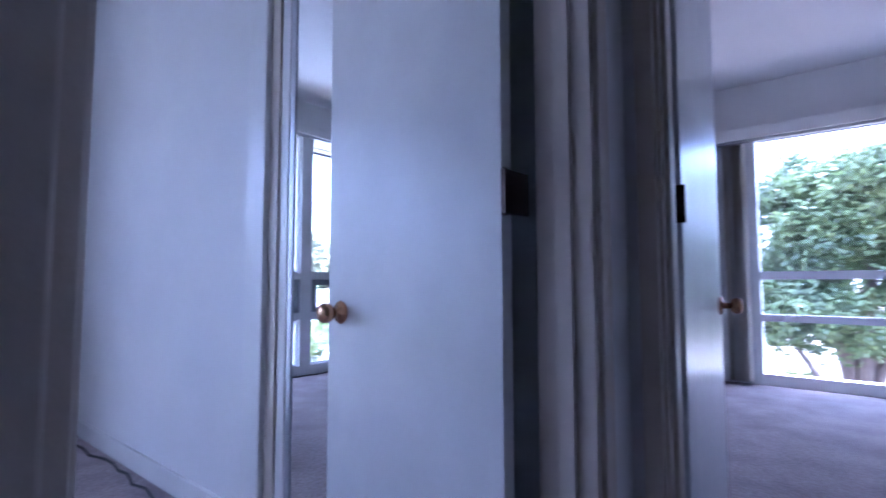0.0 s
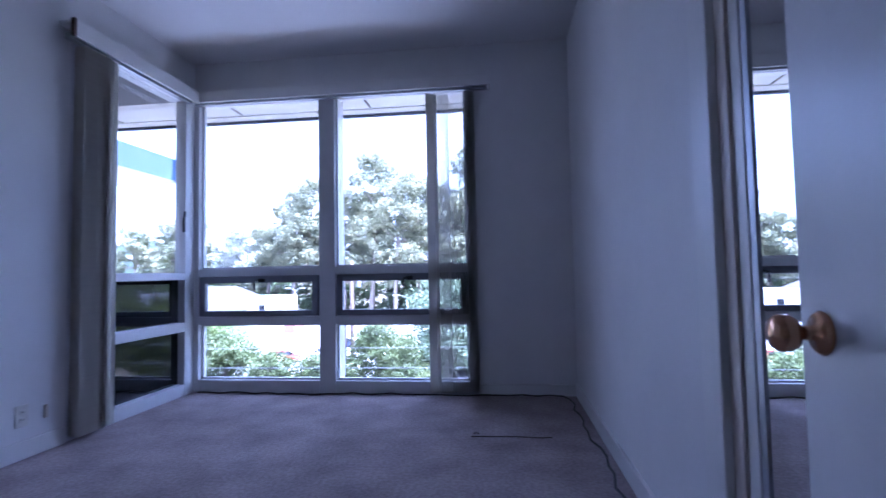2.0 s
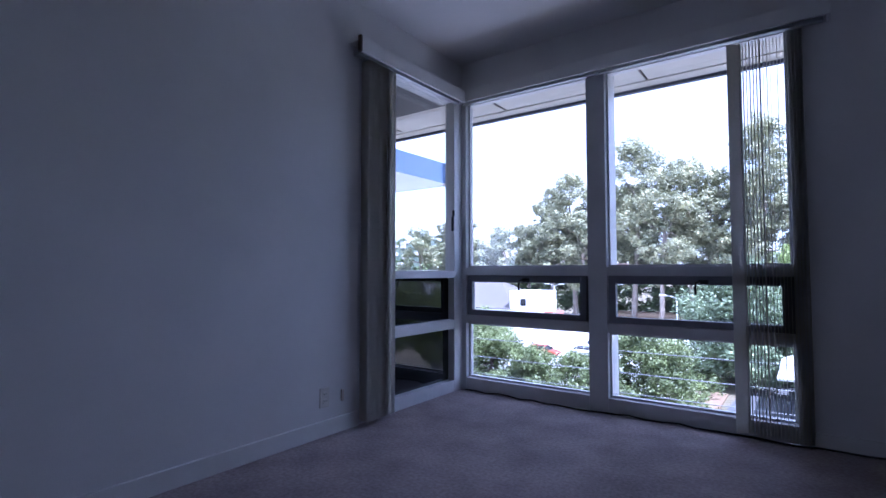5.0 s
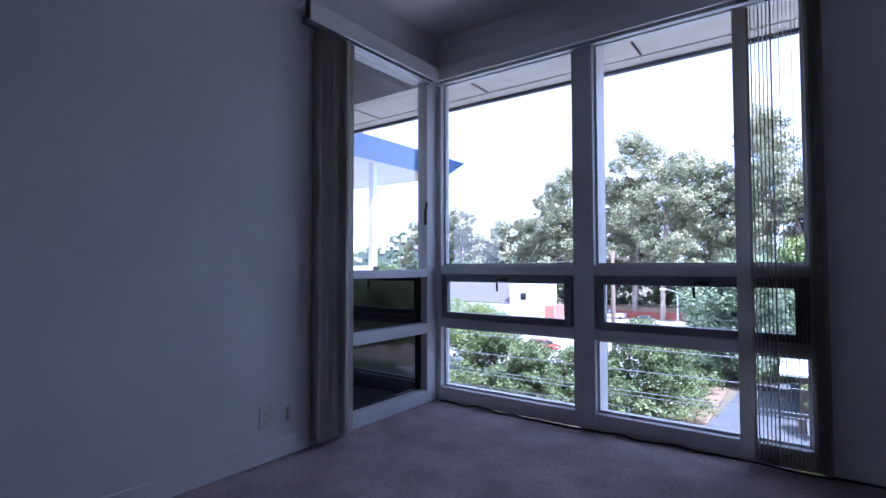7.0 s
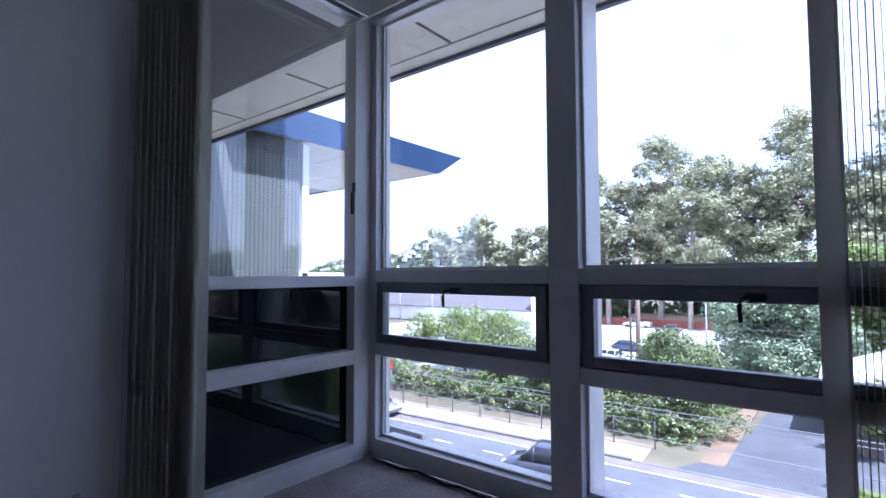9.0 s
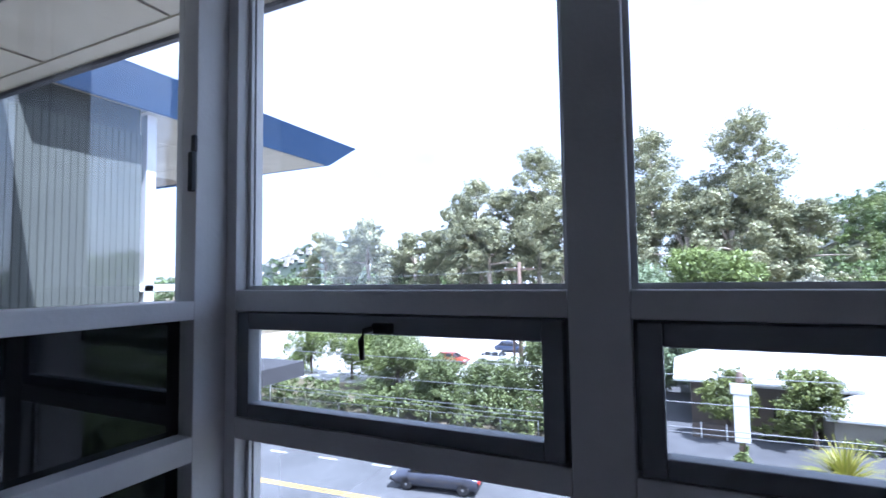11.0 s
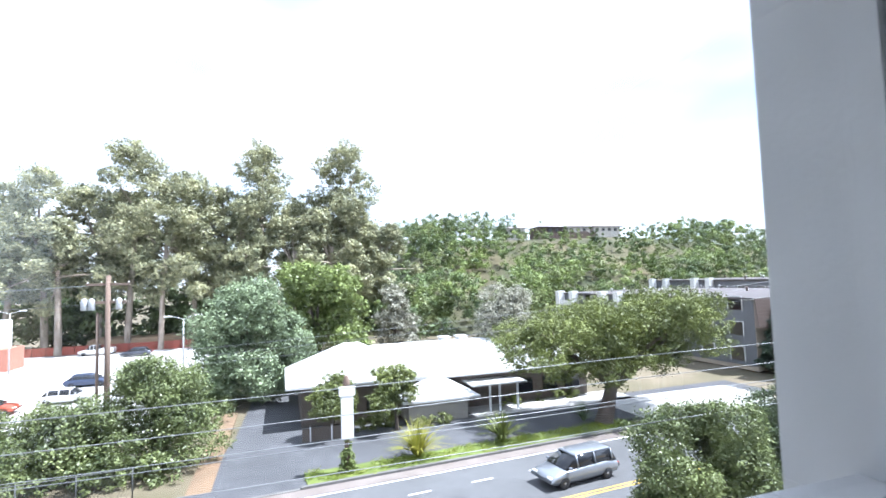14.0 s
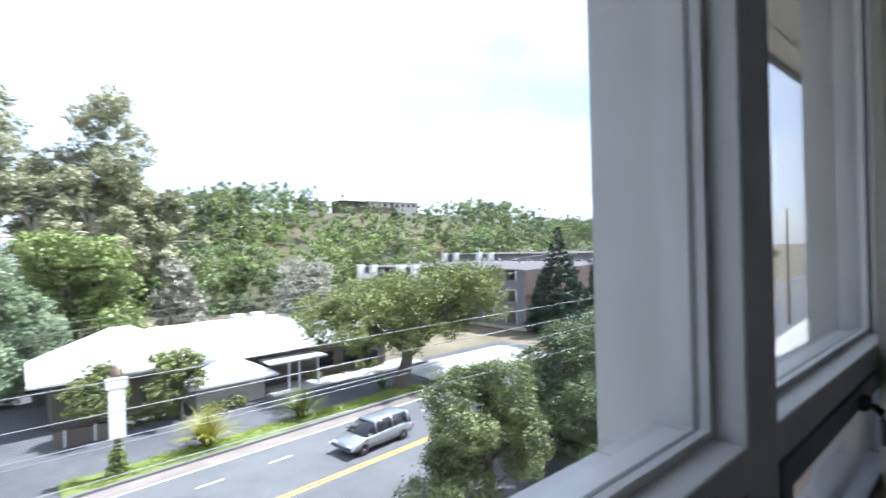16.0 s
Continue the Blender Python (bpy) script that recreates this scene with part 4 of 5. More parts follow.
for k, (leafm, n, lab) in enumerate(((L_HILLA, 150000, "green"), (L_HILLB, 120000, "dark green"), (L_HILLC, 100000, "olive green"))):
    bl = []
    for _ in range(270):
        x, y = rg.uniform(14, 330), 90 + 100 * rg.random()
        s = rg.uniform(3.6, 6.8)
        if 84 < x < 160 and y > 140:
            s *= 0.6
            if y > 177:
                continue
        bl.append(((x, y, hill_z(x, y) + s * 0.8), (s, s, s * 0.95)))
        for _k in range(2):
            q = s * rg.uniform(0.5, 0.75)
            bl.append(((x + rg.uniform(-0.6, 0.6) * s, y - 0.5 * s, hill_z(x, y) + s * rg.uniform(0.5, 1.5)), (q, q, q * 0.8)))
    tagged(leaf_cloud("woodland", bl, n, 0.7, leafm, 80 + k, None, 44, 0.2, 0.0, 0.3), f"dense {lab} trees covering the hillside", "woodland", kind="stuff")
for k, (x, y, h) in enumerate(((64, 185, 9), (88, 188, 8), (244, 190, 11), (250, 194, 9))):
    tree("hilltop_tree", "dark round tree on the hilltop skyline", "hilltop trees", (x, y, hill_z(x, y) - 0.3), h * 0.4, 0.3, round_crown(rg, h * 0.3, h - 1, 3.2 if k != 1 else 1.8, 3, 12, 1.6), L_DARK, M_BARK, 5000, 0.5, 90 + k)

M_ROOFT = mat("tile_roof", (0.30, 0.27, 0.27), 0.85, scale=1.5, stain=0.2)
M_PINKW = mat("pale_house_wall", (0.62, 0.58, 0.54), 0.85, scale=2, stain=0.12)
M_BROWNW = mat("brown_timber_wall", (0.10, 0.07, 0.06), 0.85, scale=2, stain=0.2)


def hip_roof(bm, x0, x1, y0, y1, z0, z1, inset):
    """A hipped roof over a rectangle, with its ridge along the longer side."""
    v = [bm.verts.new(p) for p in ((x0, y0, z0), (x1, y0, z0), (x1, y1, z0), (x0, y1, z0))]
    w = [bm.verts.new(p) for p in ((x0, y0, z0 - 0.18), (x1, y0, z0 - 0.18), (x1, y1, z0 - 0.18), (x0, y1, z0 - 0.18))]
    ym = (y0 + y1) / 2
    r = [bm.verts.new((x0 + inset, ym, z1)), bm.verts.new((x1 - inset, ym, z1))]
    for q in ((v[0], v[1], r[1], r[0]), (v[2], v[3], r[0], r[1]), (v[3], v[0], r[0]), (v[1], v[2], r[1]), (w[3], w[2], w[1], w[0])):
        bm.faces.new(q)
    for i in range(4):
        bm.faces.new((w[i], w[(i + 1) % 4], v[(i + 1) % 4], v[i]))


def hill_house(label, x, y, w, d, h, wall):
    z = hill_z(x + w / 2, y) + 2.2
    t = thing("hilltop_house", label, "house", "hilltop houses", (x, y, z))
    box("wall", 0, w, 0, d, -4, h, wall, t)
    bm = bmesh.new()
    hip_roof(bm, -0.9, w + 0.9, -0.9, d + 0.9, h + 0.2, h + 1.5, d * 0.5)
    part("roof", bm, M_ROOFT, t)
    for i in range(int(w / 3.2)):
        wd = box("window", 1.0 + 3.2 * i, 2.6 + 3.2 * i, -0.06, 0.0, 0.9, 2.1, M_DARKGLASS, t)
    return t


for lab, x, y, w, wall in (("small pale house on the hilltop", 90, 186, 8, M_PINKW), ("low brown house on the hilltop", 104, 184, 13, M_BROWNW), ("low grey house on the hilltop", 119, 186, 11, M_PINKW), ("long low house on the hilltop", 132, 186, 14, M_PINKW), ("white house among the trees on the slope", 34, 172, 15, M_WHITE)):
    hill_house(lab, x, y, w, 9, 2.7, wall)
wallx = thing("retaining_wall", "dark timber retaining wall below the hilltop houses", "wall")
for i in range(7):
    box("panel", 101 + 4 * i, 104.9 + 4 * i, 180.0, 180.4, hill_z(103 + 4 * i, 180) - 1, hill_z(103 + 4 * i, 180) + 2.4 + 0.4 * (i % 2), M_BROWNW, wallx)

M_FAR = mat("far_woods", (0.062, 0.082, 0.058), 0.95, color2=(0.036, 0.05, 0.04), scale=0.03, detail=8, stain=0.2)
rg = random.Random(5)
for nm, x0, x1, y, h0, lab in (("far_hill", -1100, -260, 720, 74, "distant blue-green wooded hill with houses"), ("far_hill", 330, 1100, 520, 48, "distant wooded ridge on the horizon")):
    bm = bmesh.new()
    cols = 60
    ring = []
    for j in range(5):
        row = []
        for i in range(cols + 1):
            x = x0 + (x1 - x0) * i / cols
            e = math.sin(math.pi * i / cols) ** 0.6
            top = h0 * (0.72 + 0.28 * math.sin(i * 0.23 + 1.0)) * e + rg.uniform(-1.6, 1.6)
            row.append(bm.verts.new((x, y + 40 * j, G - 1 + (top - G) * (math.sin(min(1, j / 3) * math.pi / 2)))))
        ring.append(row)
    for a, b in zip(ring, ring[1:]):
        for i in range(cols):
            bm.faces.new((a[i], a[i + 1], b[i + 1], b[i])).smooth = True
    structure(part(nm, bm, M_FAR), lab, "hill")
bl, hs = [], bmesh.new()
for _ in range(420):
    i = rg.random()
    x, f = -1080 + 800 * i, rg.uniform(0.15, 1.0)
    e = math.sin(math.pi * i) ** 0.6
    top = 74 * (0.72 + 0.28 * math.sin(i * 60 * 0.23 + 1.0)) * e
    z = G - 1 + (top - G) * math.sin(f * math.pi / 2)
    if rg.random() < 0.62:
        bl.append(((x, 716 + 118 * f, z), (9, 7, 5)))
    else:
        add_box(hs, x, x + rg.uniform(7, 14), 712 + 118 * f, 718 + 118 * f, z - 3, z + 3.5)
tagged(leaf_cloud("far_trees", bl, 9000, 5.0, L_HILLB, 99, None, 30, 0.6), "distant trees on the far hill", "woodland", kind="stuff")
tagged(part("far_houses", hs, M_PINKW), "tiny pale houses dotted over the far hill", "houses", kind="stuff")
vb = [((rg.uniform(-420, -60), rg.uniform(150, 420), G + rg.uniform(2, 8)), rg.uniform(6, 10)) for _ in range(160)]
tagged(leaf_cloud("valley_trees", vb, 20000, 2.2, L_HILLB, 98), "green trees across the valley floor", "woodland", kind="stuff")

# ---- white-roofed house ----
M_WROOF = mat("white_coated_roof", (0.62, 0.62, 0.61), 0.6, scale=1.2, stain=0.08, color2=(0.54, 0.54, 0.53))
M_BEIGE = mat("beige_block_wall", (0.40, 0.37, 0.32), 0.9, scale=3, stain=0.15)
# shade under the eaves is put into this brown; low wall shares it
M_SHADE = mat("dark_shade_wall", (0.13, 0.105, 0.085), 0.8, scale=3)
hou = thing("bungalow", "low bungalow with a bright white hipped roof", "house", at=(-0.6, -2.4, G))
hou.scale = (0.99, 1.0, 0.9)


def roof_part(x0, x1, y0, y1, z0, z1, inset):
    bm = bmesh.new()
    hip_roof(bm, x0, x1, y0, y1, z0, z1, inset)
    ob = part("roof", bm, M_WROOF, hou)
    bm = bmesh.new()                                # raised tile courses along the front slope
    ym, n = (y0 + y1) / 2, int((y1 - y0) / 1.1)
    for i in range(1, n):
        f = i / n
        y, z, q = y0 + (ym - y0) * f, z0 + (z1 - z0) * f, inset * f
        add_box(bm, x0 + q + 0.1, x1 - q - 0.1, y - 0.03, y + 0.03, z - 0.02, z + 0.035)
    part("roof_course", bm, M_WROOF, ob)


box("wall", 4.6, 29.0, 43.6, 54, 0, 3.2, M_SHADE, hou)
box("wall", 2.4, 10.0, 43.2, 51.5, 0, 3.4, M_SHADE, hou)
roof_part(3.2, 30.2, 42.4, 55.2, 3.5, 6.0, 6.0)
roof_part(1.2, 12.6, 42.2, 52.4, 3.7, 6.6, 5.0)
garage = box("garage_wall", 10.5, 15.5, 40.6, 43.5, 0, 1.95, M_BEIGE, hou)
for i in range(5):
    box("block_course", 10.49, 15.51, 40.585, 40.6, 0.36 * i + 0.02, 0.36 * i + 0.35, M_BEIGE, garage)
roof_part(9.9, 16.4, 39.9, 44.2, 2.1, 3.4, 2.2)
bm = bmesh.new()
add_box(bm, 16.2, 21.2, 41.0, 44.2, 2.55, 2.7)
part("porch_roof", bm, M_WROOF, hou)
for x in (17.8, 18.7, 20.4):
    box("porch_post", x, x + 0.16, 41.3, 41.46, 0, 2.55, M_WHITE, hou, 0.01)
for x in (16.4, 18.2):
    ch = box("chimney", x - 0.45, x + 0.45, 48.6, 49.5, 4.6, 6.25, M_WHITE, hou, 0.03)
    box("cap", x - 0.55, x + 0.55, 48.5, 49.6, 6.25, 6.35, M_WHITE, ch, 0.02)
for x in (5.2, 7.6, 21.6, 24.2, 26.6):
    wd = box("window", x, x + 1.5, 43.1 if x < 10 else 43.5, 43.2 if x < 10 else 43.6, 0.9, 2.3, M_DARKGLASS, hou)
    box("window_frame", x - 0.08, x + 1.58, 43.08 if x < 10 else 43.48, 43.12 if x < 10 else 43.5, 0.82, 0.9, M_WHITE, wd)
box("door", 16.9, 17.7, 43.52, 43.6, 0, 2.1, M_BROWNW, hou)
fenceh = thing("low_wall", "low dark boundary wall beside the driveway", "wall", at=(-0.7, -1.6, 0))
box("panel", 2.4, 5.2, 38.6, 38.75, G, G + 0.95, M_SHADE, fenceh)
for i in range(2):
    box("post", 2.9 + 1.5 * i, 3.0 + 1.5 * i, 38.5, 38.6, G, G + 1.05, M_WHITE, fenceh)
structure(box("side_drive", 27.2, 42, 31.5, 38.5, G - 0.1, G + 0.05, M_CONC), "bright concrete side drive beyond the oak", "driveway")

# ---- apartments to the east ----
M_APTW = mat("apartment_beige", (0.46, 0.38, 0.29), 0.9, scale=1, stain=0.15)
M_APTG = mat("apartment_grey", (0.16, 0.165, 0.18), 0.85, scale=1, stain=0.15)
M_FLATR = mat("grey_gravel_roof", (0.12, 0.108, 0.108), 0.95, scale=0.6, stain=0.2)


def apartment(label, x0, x1, y0, y1, top, mansard):
    a = thing("apartment_building", label, "building", "apartments", (0, 0, G))
    box("wall", x0, x1, y0, y1, 0, top - 0.25, M_APTW, a)
    box("west_face", x0 - 0.05, x0, y0 + 0.1, y1 - 0.1, 0.5, top - 0.3, M_APTG, a)
    box("roof", x0 - 0.4, x1 + 0.4, y0 - 0.4, y1 + 0.4, top - 0.25, top, M_FLATR, a, 0.04)
    if mansard:
        bm = bmesh.new()
        for k in range(8):
            add_box(bm, x0 - 0.5, x1 + 0.4, y0 - 0.46 - 0.05 * (8 - k), y0 - 0.4, top - 3.3 + 0.4 * k, top - 3.3 + 0.4 * k + 0.37)
        part("shingle_band", bm, M_BRICKCOL, a)
    for f in range(3):
        for i in range(int((y1 - y0) / 4.2)):
            y = y0 + 1.6 + 4.2 * i
            w = box("window", x0 - 0.11, x0 - 0.055, y, y + 1.8, 1.0 + 2.9 * f, 2.5 + 2.9 * f, M_DARKGLASS, a)
            boxes("window_frame", [(x0 - 0.14, x0 - 0.055, y - 0.09, y, 0.92 + 2.9 * f, 2.58 + 2.9 * f), (x0 - 0.14, x0 - 0.055, y + 1.8, y + 1.89, 0.92 + 2.9 * f, 2.58 + 2.9 * f), (x0 - 0.14, x0 - 0.055, y, y + 1.8, 2.5 + 2.9 * f, 2.58 + 2.9 * f)], M_WHITE, w)
        for i in range(int((x1 - x0) / 5)):
            if not (mansard and f == 2):
                box("window", x0 + 2 + 5 * i, x0 + 3.8 + 5 * i, y0 - 0.06, y0, 1.0 + 2.9 * f, 2.5 + 2.9 * f, M_DARKGLASS, a)
    for y in (y1 - 1.0, y1 - 5.5, y1 - 14, y1 - 18):
        box("white_fin", x0 - 1.5, x0 - 0.15, y, y + 1.1, 0, top + 0.35, M_WHITE, a)
    for f in (1, 2):
        b = box("balcony", x0 - 1.4, x0 - 0.15, y1 - 4.2, y1 - 1.2, 2.9 * f, 2.9 * f + 0.2, M_APTG, a)
        box("railing", x0 - 1.4, x0 - 1.34, y1 - 4.2, y1 - 1.2, 2.9 * f + 0.2, 2.9 * f + 1.2, M_WHITE, b)
    rv = random.Random(int(x0))
    for i in range(16):
        x, y = rv.uniform(x0 + 1, x1 - 1), rv.uniform(y0 + 1, y1 - 1)
        turned("roof_vent", [(0.16, 0), (0.16, 0.5), (0.26, 0.52), (0.05, 0.7)], M_WHITE if i % 3 else M_BRICKCOL, a, "z", (x, y, top), 8)
    return a


apartment("long flat-roofed apartment block with white fins", 51.0, 79, 42, 82, 8.25, True)
apartment("grey flat-roofed apartment block farther off", 88, 112, 52, 100, 9.7, False)

# ---- long building beside the parking lot ----
lb = thing("hall_building", "long low white building with a grey hipped roof", "building", at=(0, 0, G))
box("wall", -112, -46, 87, 106, 0, 3.4, M_WHITE, lb)
bm = bmesh.new()
hip_roof(bm, -113, -45.0, 86, 107, 3.5, 9.1, 9)
part("roof", bm, mat("mauve_grey_roof", (0.125, 0.113, 0.11), 0.85, scale=0.6, stain=0.12), lb)
tw = box("annex", -46, -39, 86, 93, 0, 7.2, M_WHITE, lb)
box("annex_window", -43.6, -42.4, 85.95, 86.0, 4.2, 5.6, M_DARKGLASS, tw)
box("red_annex", -39, -37.0, 87, 92, 0, 3.2, mat("red_wall", (0.42, 0.17, 0.12), 0.85, scale=2, stain=0.15), lb)
rf = thing("red_fence", "low red-brown fence at the back of the lot", "fence")
for i in range(30):
    box("panel", -66 + 2.1 * i, -64.0 + 2.1 * i, 104, 104.12, G, G + 1.5, mat("red_fence_paint", (0.36, 0.10, 0.07), 0.85, scale=2, stain=0.2) if i == 0 else bpy.data.materials["red_fence_paint"], rf)
bank = structure(box("earth_bank", -34, 4, 107, 113, G - 0.2, G + 2.2, mat("bare_earth", (0.42, 0.30, 0.19), 0.95, scale=0.5, stain=0.3), None, 0.8), "bare sandy bank below the grove", "bank")

# ---- wire fence along the lot ----
M_WIREG = mat("galvanised_wire", (0.30, 0.31, 0.32), 0.5, 0.6, scale=10)
M_CHAIN = mat("weathered_chain_link", (0.10, 0.105, 0.105), 0.6, 0.4, scale=10)
wf = on_street(thing("wire_fence", "grey chain-link fence along the verge", "fence", at=(0, -1.5, 0)))
for i in range(14):
    tube("post", [(-4.8 - 2.5 * i, 33.6, G), (-4.8 - 2.5 * i, 33.6, G + 1.75)], 0.035, M_CHAIN, wf, 6)
tube("top_rail", [(-4.8, 33.6, G + 1.7), (-37.3, 33.6, G + 1.7)], 0.025, M_CHAIN, wf, 6)
bm = bmesh.new()
for i in range(200):
    x = -5.0 - 0.16 * i
    for sgn in (-1, 1):
        v = [bm.verts.new(p) for p in ((x, 33.6, G + 0.05), (x + 0.012, 33.6, G + 0.05), (x + 0.012 + sgn * 0.8, 33.6, G + 1.68), (x + sgn * 0.8, 33.6, G + 1.68))]
        bm.faces.new(v)
part("wire_mesh", bm, M_CHAIN, wf)

# ---- poles, wires, lamps, sign ----
M_POLE = mat("weathered_timber_pole", (0.22, 0.155, 0.12), 0.9, color2=(0.18, 0.13, 0.10), scale=3, stretch=(1, 1, 0.1), stain=0.2)
M_GREYM = mat("grey_metal", (0.45, 0.46, 0.47), 0.5, 0.3, scale=4)
up = thing("utility_pole", "timber utility pole with crossarms and transformers", "utility pole", at=(-12.6, 45, G))
tube("pole", [(0, 0, -0.2), (0, 0, 12.4)], [0.23, 0.17], M_POLE, up, 10)
tube("side_pole", [(-0.75, 0.2, -0.2), (-0.75, 0.2, 9.5)], [0.13, 0.10], M_POLE, up, 8)
for z, w in ((11.6, 1.5), (10.2, 1.25)):
    box("crossarm", -w, w, -0.09, 0.09, z, z + 0.2, M_POLE, up, 0.01)
    for k in range(4):
        turned("insulator", [(0.03, 0), (0.06, 0.03), (0.04, 0.08), (0.06, 0.12), (0.02, 0.2)], M_WHITE, up, "z", (-w + 0.1 + k * (2 * w - 0.2) / 3, 0, z + 0.14), 8)
for x in (-1.6, -1.1, 0.75):
    turned("transformer", [(0.22, 0), (0.24, 0.05), (0.24, 0.75), (0.18, 0.85), (0.05, 0.95)], M_GREYM, up, "z", (x, 0, 9.7), 12)
tube("brace", [(0.0, 0.08, 9.6), (1.2, 0.08, 10.2)], 0.03, M_GREYM, up, 6)


def wire(a, b, sag, r=0.013):
    a, b = Vector(a), Vector(b)
    pts = [a.lerp(b, i / 14) - Vector((0, 0, 4 * sag * (i / 14) * (1 - i / 14))) for i in range(15)]
    tagged(tube("power_line", pts, r, M_WIREG, None, 5), "thin overhead power line sagging over the street", "power line", "power lines")


for k, (z0, z1) in enumerate(((-5.0, 1.6), (-4.4, 2.1), (-5.6, 1.0))):
    wire((-12, 45, z0 + 0.4), (75 + 3 * k, 19.5, z1 + 3.1), 0.9)
for k, z in enumerate((1.7, 1.75, 0.3)):
    wire((-12.0 + 0.5 * k, 45, z), (-62, 51 + k, z + 0.3), 0.7)
for k, (y, z) in enumerate(((14.0, -3.75), (14.15, -3.05), (14.3, -2.95), (14.0, -2.2), (14.2, -1.5))):
    wire((-46, y, z + 0.25), (12, y, z - 0.1), 0.35, 0.012)
    wire((12, y, z - 0.1), (70, y + 0.5, z + 1.8), 0.45, 0.012)
np_ = thing("utility_pole", "timber utility pole farther along the street", "utility pole", at=(78, 19.5, G))
tube("pole", [(0, 0, -0.2), (0, 0, 15.5)], [0.17, 0.12], M_POLE, np_, 8)


def lamp(at, h, turn):
    l = thing("street_lamp", "grey double-arm street lamp in the lot", "street lamp", "lot lamps", at, turn=turn)
    tube("pole", [(0, 0, -0.1), (0, 0, h)], [0.11, 0.08], M_GREYM, l, 8)
    for s in (-1, 1):
        tube("arm", [(0, 0, h - 0.1), (0.5 * s, 0, h + 0.15), (1.2 * s, 0, h + 0.3)], 0.05, M_GREYM, l, 6)
        box("head", min(1.1 * s, 1.9 * s), max(1.1 * s, 1.9 * s), -0.16, 0.16, h + 0.25, h + 0.4, M_WHITE, l, 0.03)


lamp((-9.8, 60, G), 7.9, 20)
lamp((-35.5, 84, G), 8.4, 0)
lamp((-70, 84, G), 9.6, 10)
lamp((-80, 84, G), 9.6, 10)

sg = thing("street_sign", "tall white signboard on a pole with ivy at its foot", "sign", at=(4.0, 29.9, G))
tube("pole", [(0, 0, -0.1), (0, 0, 5.7)], [0.16, 0.13], M_POLE, sg, 10)
box("board", -0.36, 0.36, -0.28, -0.12, 2.1, 4.6, M_WHITE, sg, 0.02)
box("top_board", -0.48, 0.48, -0.3, -0.11, 4.6, 5.15, M_WHITE, sg, 0.03)
turned("cap", [(0.2, 0), (0.22, 0.1), (0.14, 0.5), (0.05, 0.6)], M_POLE, sg, "z", (0, 0, 5.2), 10)
leaf_cloud("ivy", [((0, 0, 0.4), (0.5, 0.5, 0.5)), ((0, 0, 1.1), (0.35, 0.35, 0.6)), ((0, 0, 1.7), (0.22, 0.22, 0.4))], 2200, 0.16, L_GREEN, 55, sg)
st = thing("stop_sign", "red octagonal road sign on a thin post", "sign", at=(-31.5, 32.0, G))
tube("post", [(0, 0, -0.1), (0, 0, 2.6)], 0.035, M_GREYM, st, 6)
turned("plate", [(0.38, 0), (0.38, 0.02)], mat("sign_red", (0.55, 0.05, 0.04), 0.5, scale=5), st, "-y", (0, -0.04, 2.35), 8)

# ---- vehicles ----
M_TYRE = mat("tyre_rubber", (0.025, 0.025, 0.027), 0.85, scale=20)
M_RIM = mat("alloy_rim", (0.5, 0.5, 0.52), 0.35, 0.8, scale=20)
M_CARGLASS = mat("car_glass", (0.02, 0.022, 0.026), 0.05, scale=3)
M_REDL = mat("red_lamp", (0.5, 0.03, 0.02), 0.3, scale=10)
M_CLEARL = mat("clear_lamp", (0.75, 0.75, 0.72), 0.2, scale=10)


def car_paint(name, color):
    m = mat(name, color, 0.3, 0.35, scale=3, stain=0.05)
    m.node_tree.nodes["Principled BSDF"].inputs["Coat Weight"].default_value = 0.6
    return m


def loft(bm, sections):
    """Sections (x, [(y, z), ...]) joined into a closed skin."""
    rings = [[bm.verts.new((x, y, z)) for y, z in pr] for x, pr in sections]
    n = len(rings[0])
    for a, b in zip(rings, rings[1:]):
        for i in range(n):
            bm.faces.new((a[i], a[(i + 1) % n], b[(i + 1) % n], b[i])).smooth = True
    bm.faces.new(rings[0][::-1])
    bm.faces.new(rings[-1])
    bmesh.ops.recalc_face_normals(bm, faces=bm.faces)


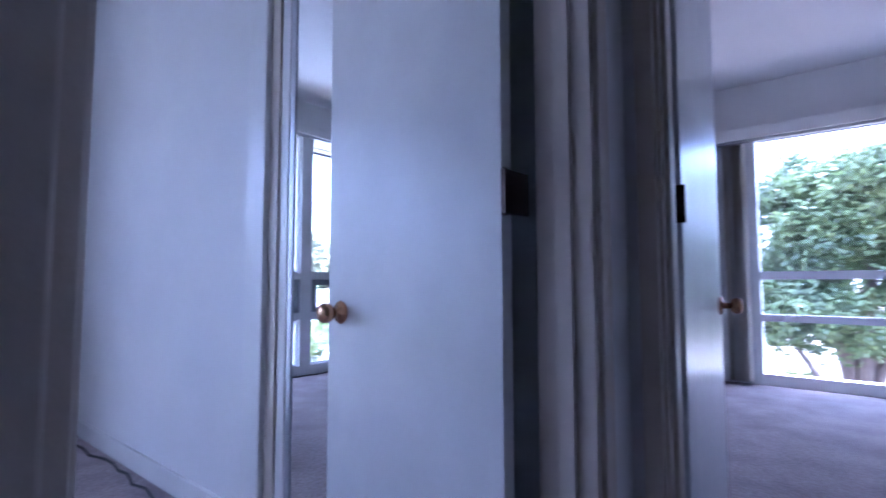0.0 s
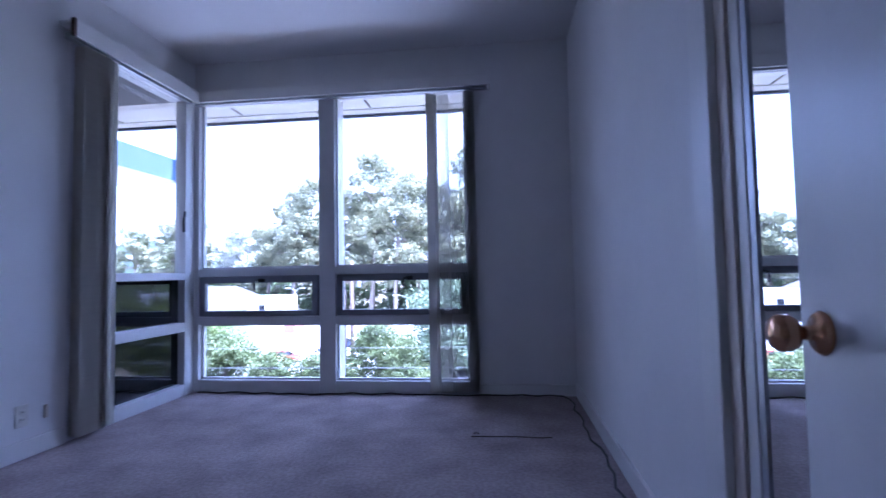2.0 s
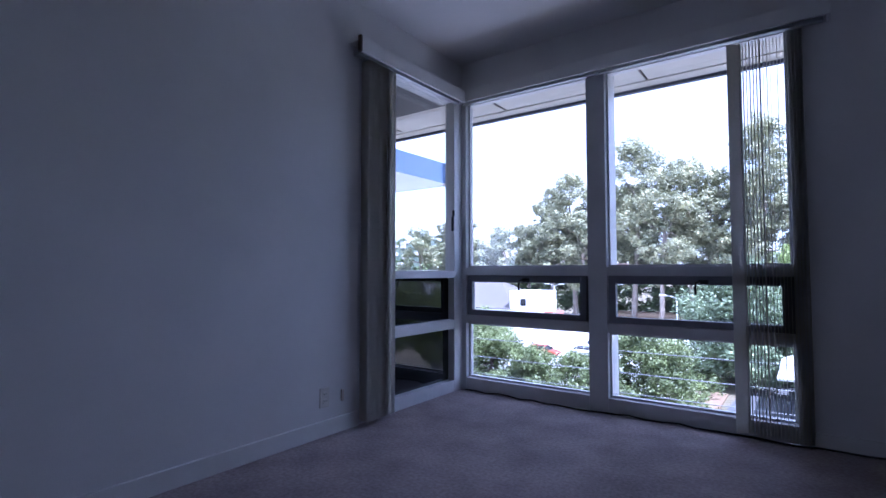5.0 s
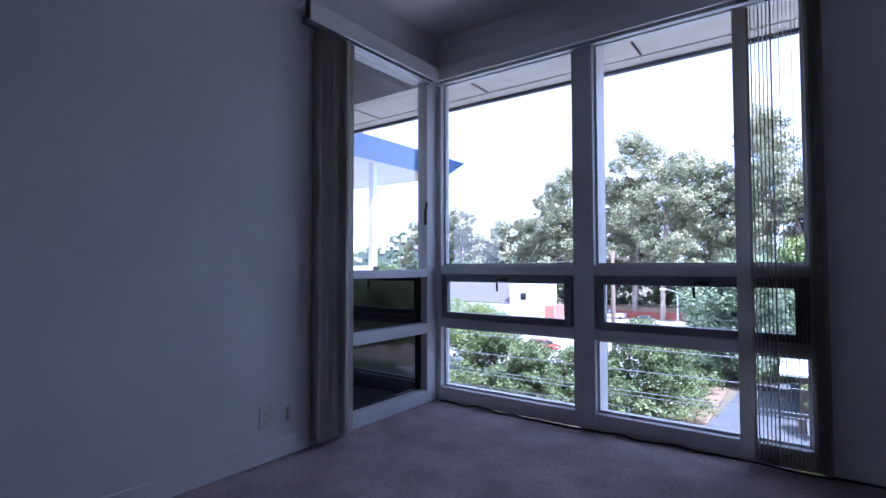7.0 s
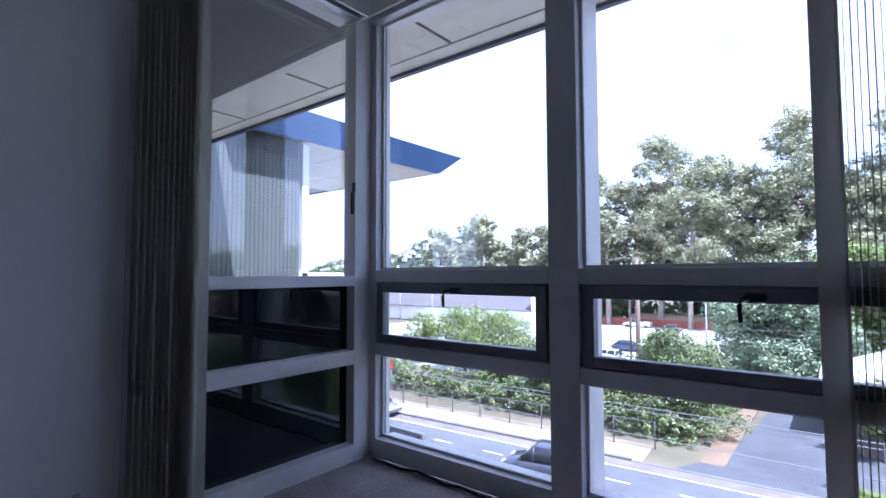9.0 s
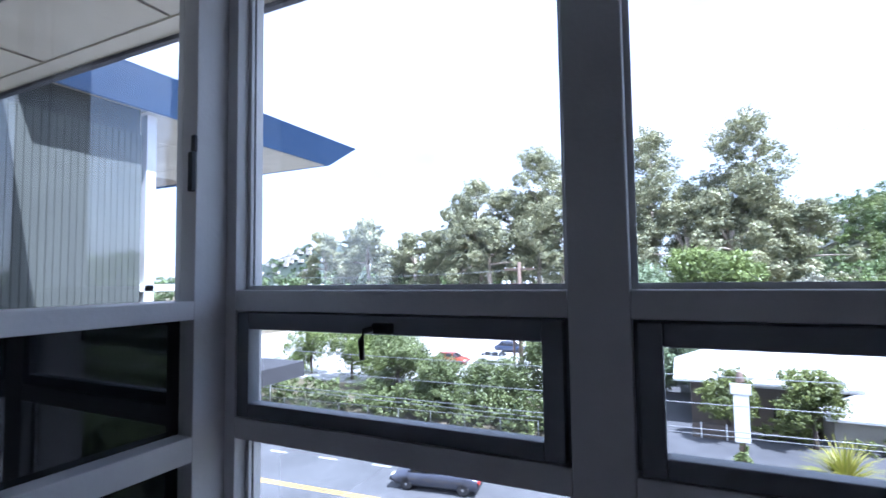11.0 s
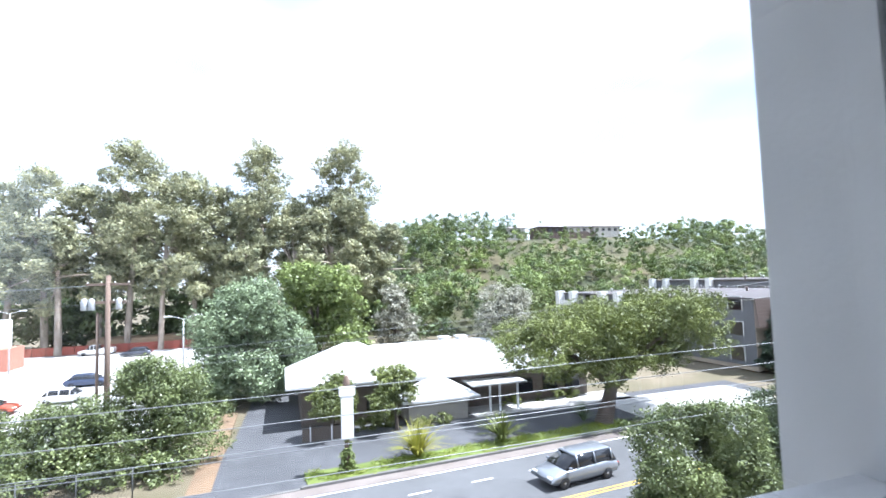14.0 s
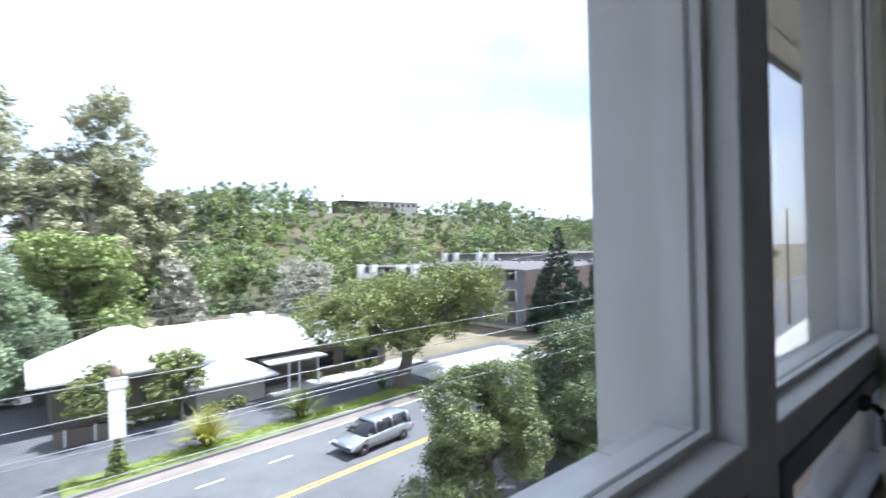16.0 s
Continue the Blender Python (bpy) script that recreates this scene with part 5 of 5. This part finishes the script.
def car(name, label, at, turn, paint, length=4.6, width=1.8, hood=0.95, roof=1.45, cabin=(-1.9, -1.4, 0.45, 1.15), bed=False):
    """A car heading +x. cabin: rear glass foot, roof rear, roof front, windscreen foot."""
    c = thing(name, label, "car", "cars", at, turn=turn)
    h, w = length / 2, width / 2
    bm = bmesh.new()
    tail = 0.9 if not bed else 0.98
    prof = [(-h, 0.55, tail * 0.78), (-h + 0.12, 0.30, tail), (-h + 0.9, 0.24, hood + 0.02), (0, 0.22, hood), (h - 1.0, 0.24, hood - 0.06), (h - 0.25, 0.28, hood - 0.22), (h, 0.42, hood - 0.38)]
    loft(bm, [(x, [(-w * k, lo), (-w, lo + 0.18), (-w, hi - 0.16), (-w * 0.9, hi), (w * 0.9, hi), (w, hi - 0.16), (w, lo + 0.18), (w * k, lo)]) for x, lo, hi in prof for k in [0.86]])
    part("body", bm, paint, c)
    r0, r1, r2, r3 = cabin
    bm = bmesh.new()
    loft(bm, [(x, [(-w * b, z0), (-w * t, z1), (w * t, z1), (w * b, z0)]) for x, z0, z1, b, t in ((r0, hood - 0.05, hood + 0.01, 0.93, 0.9), (r1, hood - 0.05, roof - 0.05, 0.93, 0.74), (r2, hood - 0.05, roof - 0.05, 0.93, 0.74), (r3, hood - 0.05, hood + 0.01, 0.93, 0.9))])
    part("cabin_glass", bm, M_CARGLASS, c)
    bm = bmesh.new()
    loft(bm, [(x, [(-w * 0.74, z), (-w * 0.66, z + 0.07), (w * 0.66, z + 0.07), (w * 0.74, z)]) for x, z in ((r1 - 0.1, roof - 0.09), (r1 + 0.1, roof - 0.06), (r2 - 0.1, roof - 0.06), (r2 + 0.1, roof - 0.1))])
    for x in (r1, (r1 + r2) / 2, r2):
        for s in (-1, 1):
            add_box(bm, x - 0.045, x + 0.045, min(s * w * 0.755, s * w * 0.94), max(s * w * 0.755, s * w * 0.94), hood - 0.02, hood + 0.03)
            add_tube(bm, [(x, s * w * 0.945, hood), (x, s * w * 0.76, roof - 0.05)], 0.05, 5)
    part("roof", bm, paint, c)
    if bed:
        boxes("truck_bed", [(-h + 0.08, r0 - 0.05, -w * 0.97, -w * 0.88, 0.7, hood + 0.12), (-h + 0.08, r0 - 0.05, w * 0.88, w * 0.97, 0.7, hood + 0.12), (-h + 0.04, -h + 0.12, -w * 0.97, w * 0.97, 0.6, hood + 0.12)], paint, c, 0.02)
    for x in (-h + 0.85, h - 0.9):
        for s in (-1, 1):
            wh = turned("wheel", [(0.20, -0.1), (0.31, -0.1), (0.33, -0.06), (0.33, 0.06), (0.31, 0.1), (0.20, 0.1)], M_TYRE, c, "y", (x, s * (w - 0.1), 0.33), 18)
            turned("rim", [(0.205, 0.0), (0.20, 0.10), (0.12, 0.085), (0.05, 0.105)], M_RIM, wh, "y" if s > 0 else "-y", (x, s * (w - 0.1), 0.33), 12)
    for s in (-1, 1):
        box("tail_light", -h - 0.01, -h + 0.12, min(s * w * 0.6, s * w * 0.95), max(s * w * 0.6, s * w * 0.95), 0.62, 0.80, M_REDL, c, 0.02)
        box("headlight", h - 0.22, h - 0.02, min(s * w * 0.5, s * w * 0.9), max(s * w * 0.5, s * w * 0.9), hood - 0.42, hood - 0.28, M_CLEARL, c, 0.02)
        box("door_mirror", r3 - 0.25, r3 - 0.1, min(s * w, s * (w + 0.16)), max(s * w, s * (w + 0.16)), hood + 0.02, hood + 0.14, paint, c, 0.02)
    return c


P_GREY = car_paint("slate_grey_paint", (0.07, 0.075, 0.10))
P_SILV = car_paint("silver_blue_paint", (0.26, 0.28, 0.31))
P_WHITE = car_paint("white_car_paint", (0.75, 0.75, 0.75))
P_BLUE = car_paint("dark_blue_paint", (0.05, 0.07, 0.13))
P_RED = car_paint("red_car_paint", (0.45, 0.08, 0.04))
car("minivan", "dark grey minivan driving on the street", (-10.6, 22.9, G), 188, P_GREY, 4.8, 1.9, 1.0, 1.75, (-2.3, -2.05, 0.55, 1.45))
car("estate_car", "silver-blue estate car driving on the street", (15.9, 24.4, G), 187, P_SILV, 4.7, 1.85, 0.98, 1.6, (-2.2, -1.9, 0.5, 1.3))
car("estate_car", "silver car driving close to the far kerb", (-27.2, 25.6, G), 4, P_SILV, 4.6, 1.8, 0.98, 1.6, (-2.2, -1.9, 0.5, 1.3))
car("sedan", "dark blue sedan parked in the lot", (-21.4, 69.2, G + 0.01), 2, P_BLUE)
car("sedan", "white sedan parked in the lot", (-20.4, 60.0, G + 0.01), 3, P_WHITE)
car("pickup_truck", "white pickup truck parked at the back of the lot", (-30.3, 101.5, G + 0.01), 180, P_WHITE, 5.4, 1.9, 1.05, 1.75, (-0.5, -0.2, 0.9, 1.5), True)
car("sedan", "dark sedan parked at the back of the lot", (-23.0, 96.0, G + 0.01), 180, P_GREY)
car("sedan", "red car parked at the lot edge", (-25.5, 57.0, G + 0.01), 5, P_RED)
car("sedan", "dark sedan parked under the grove", (-47, 101, G + 0.01), 0, P_GREY)
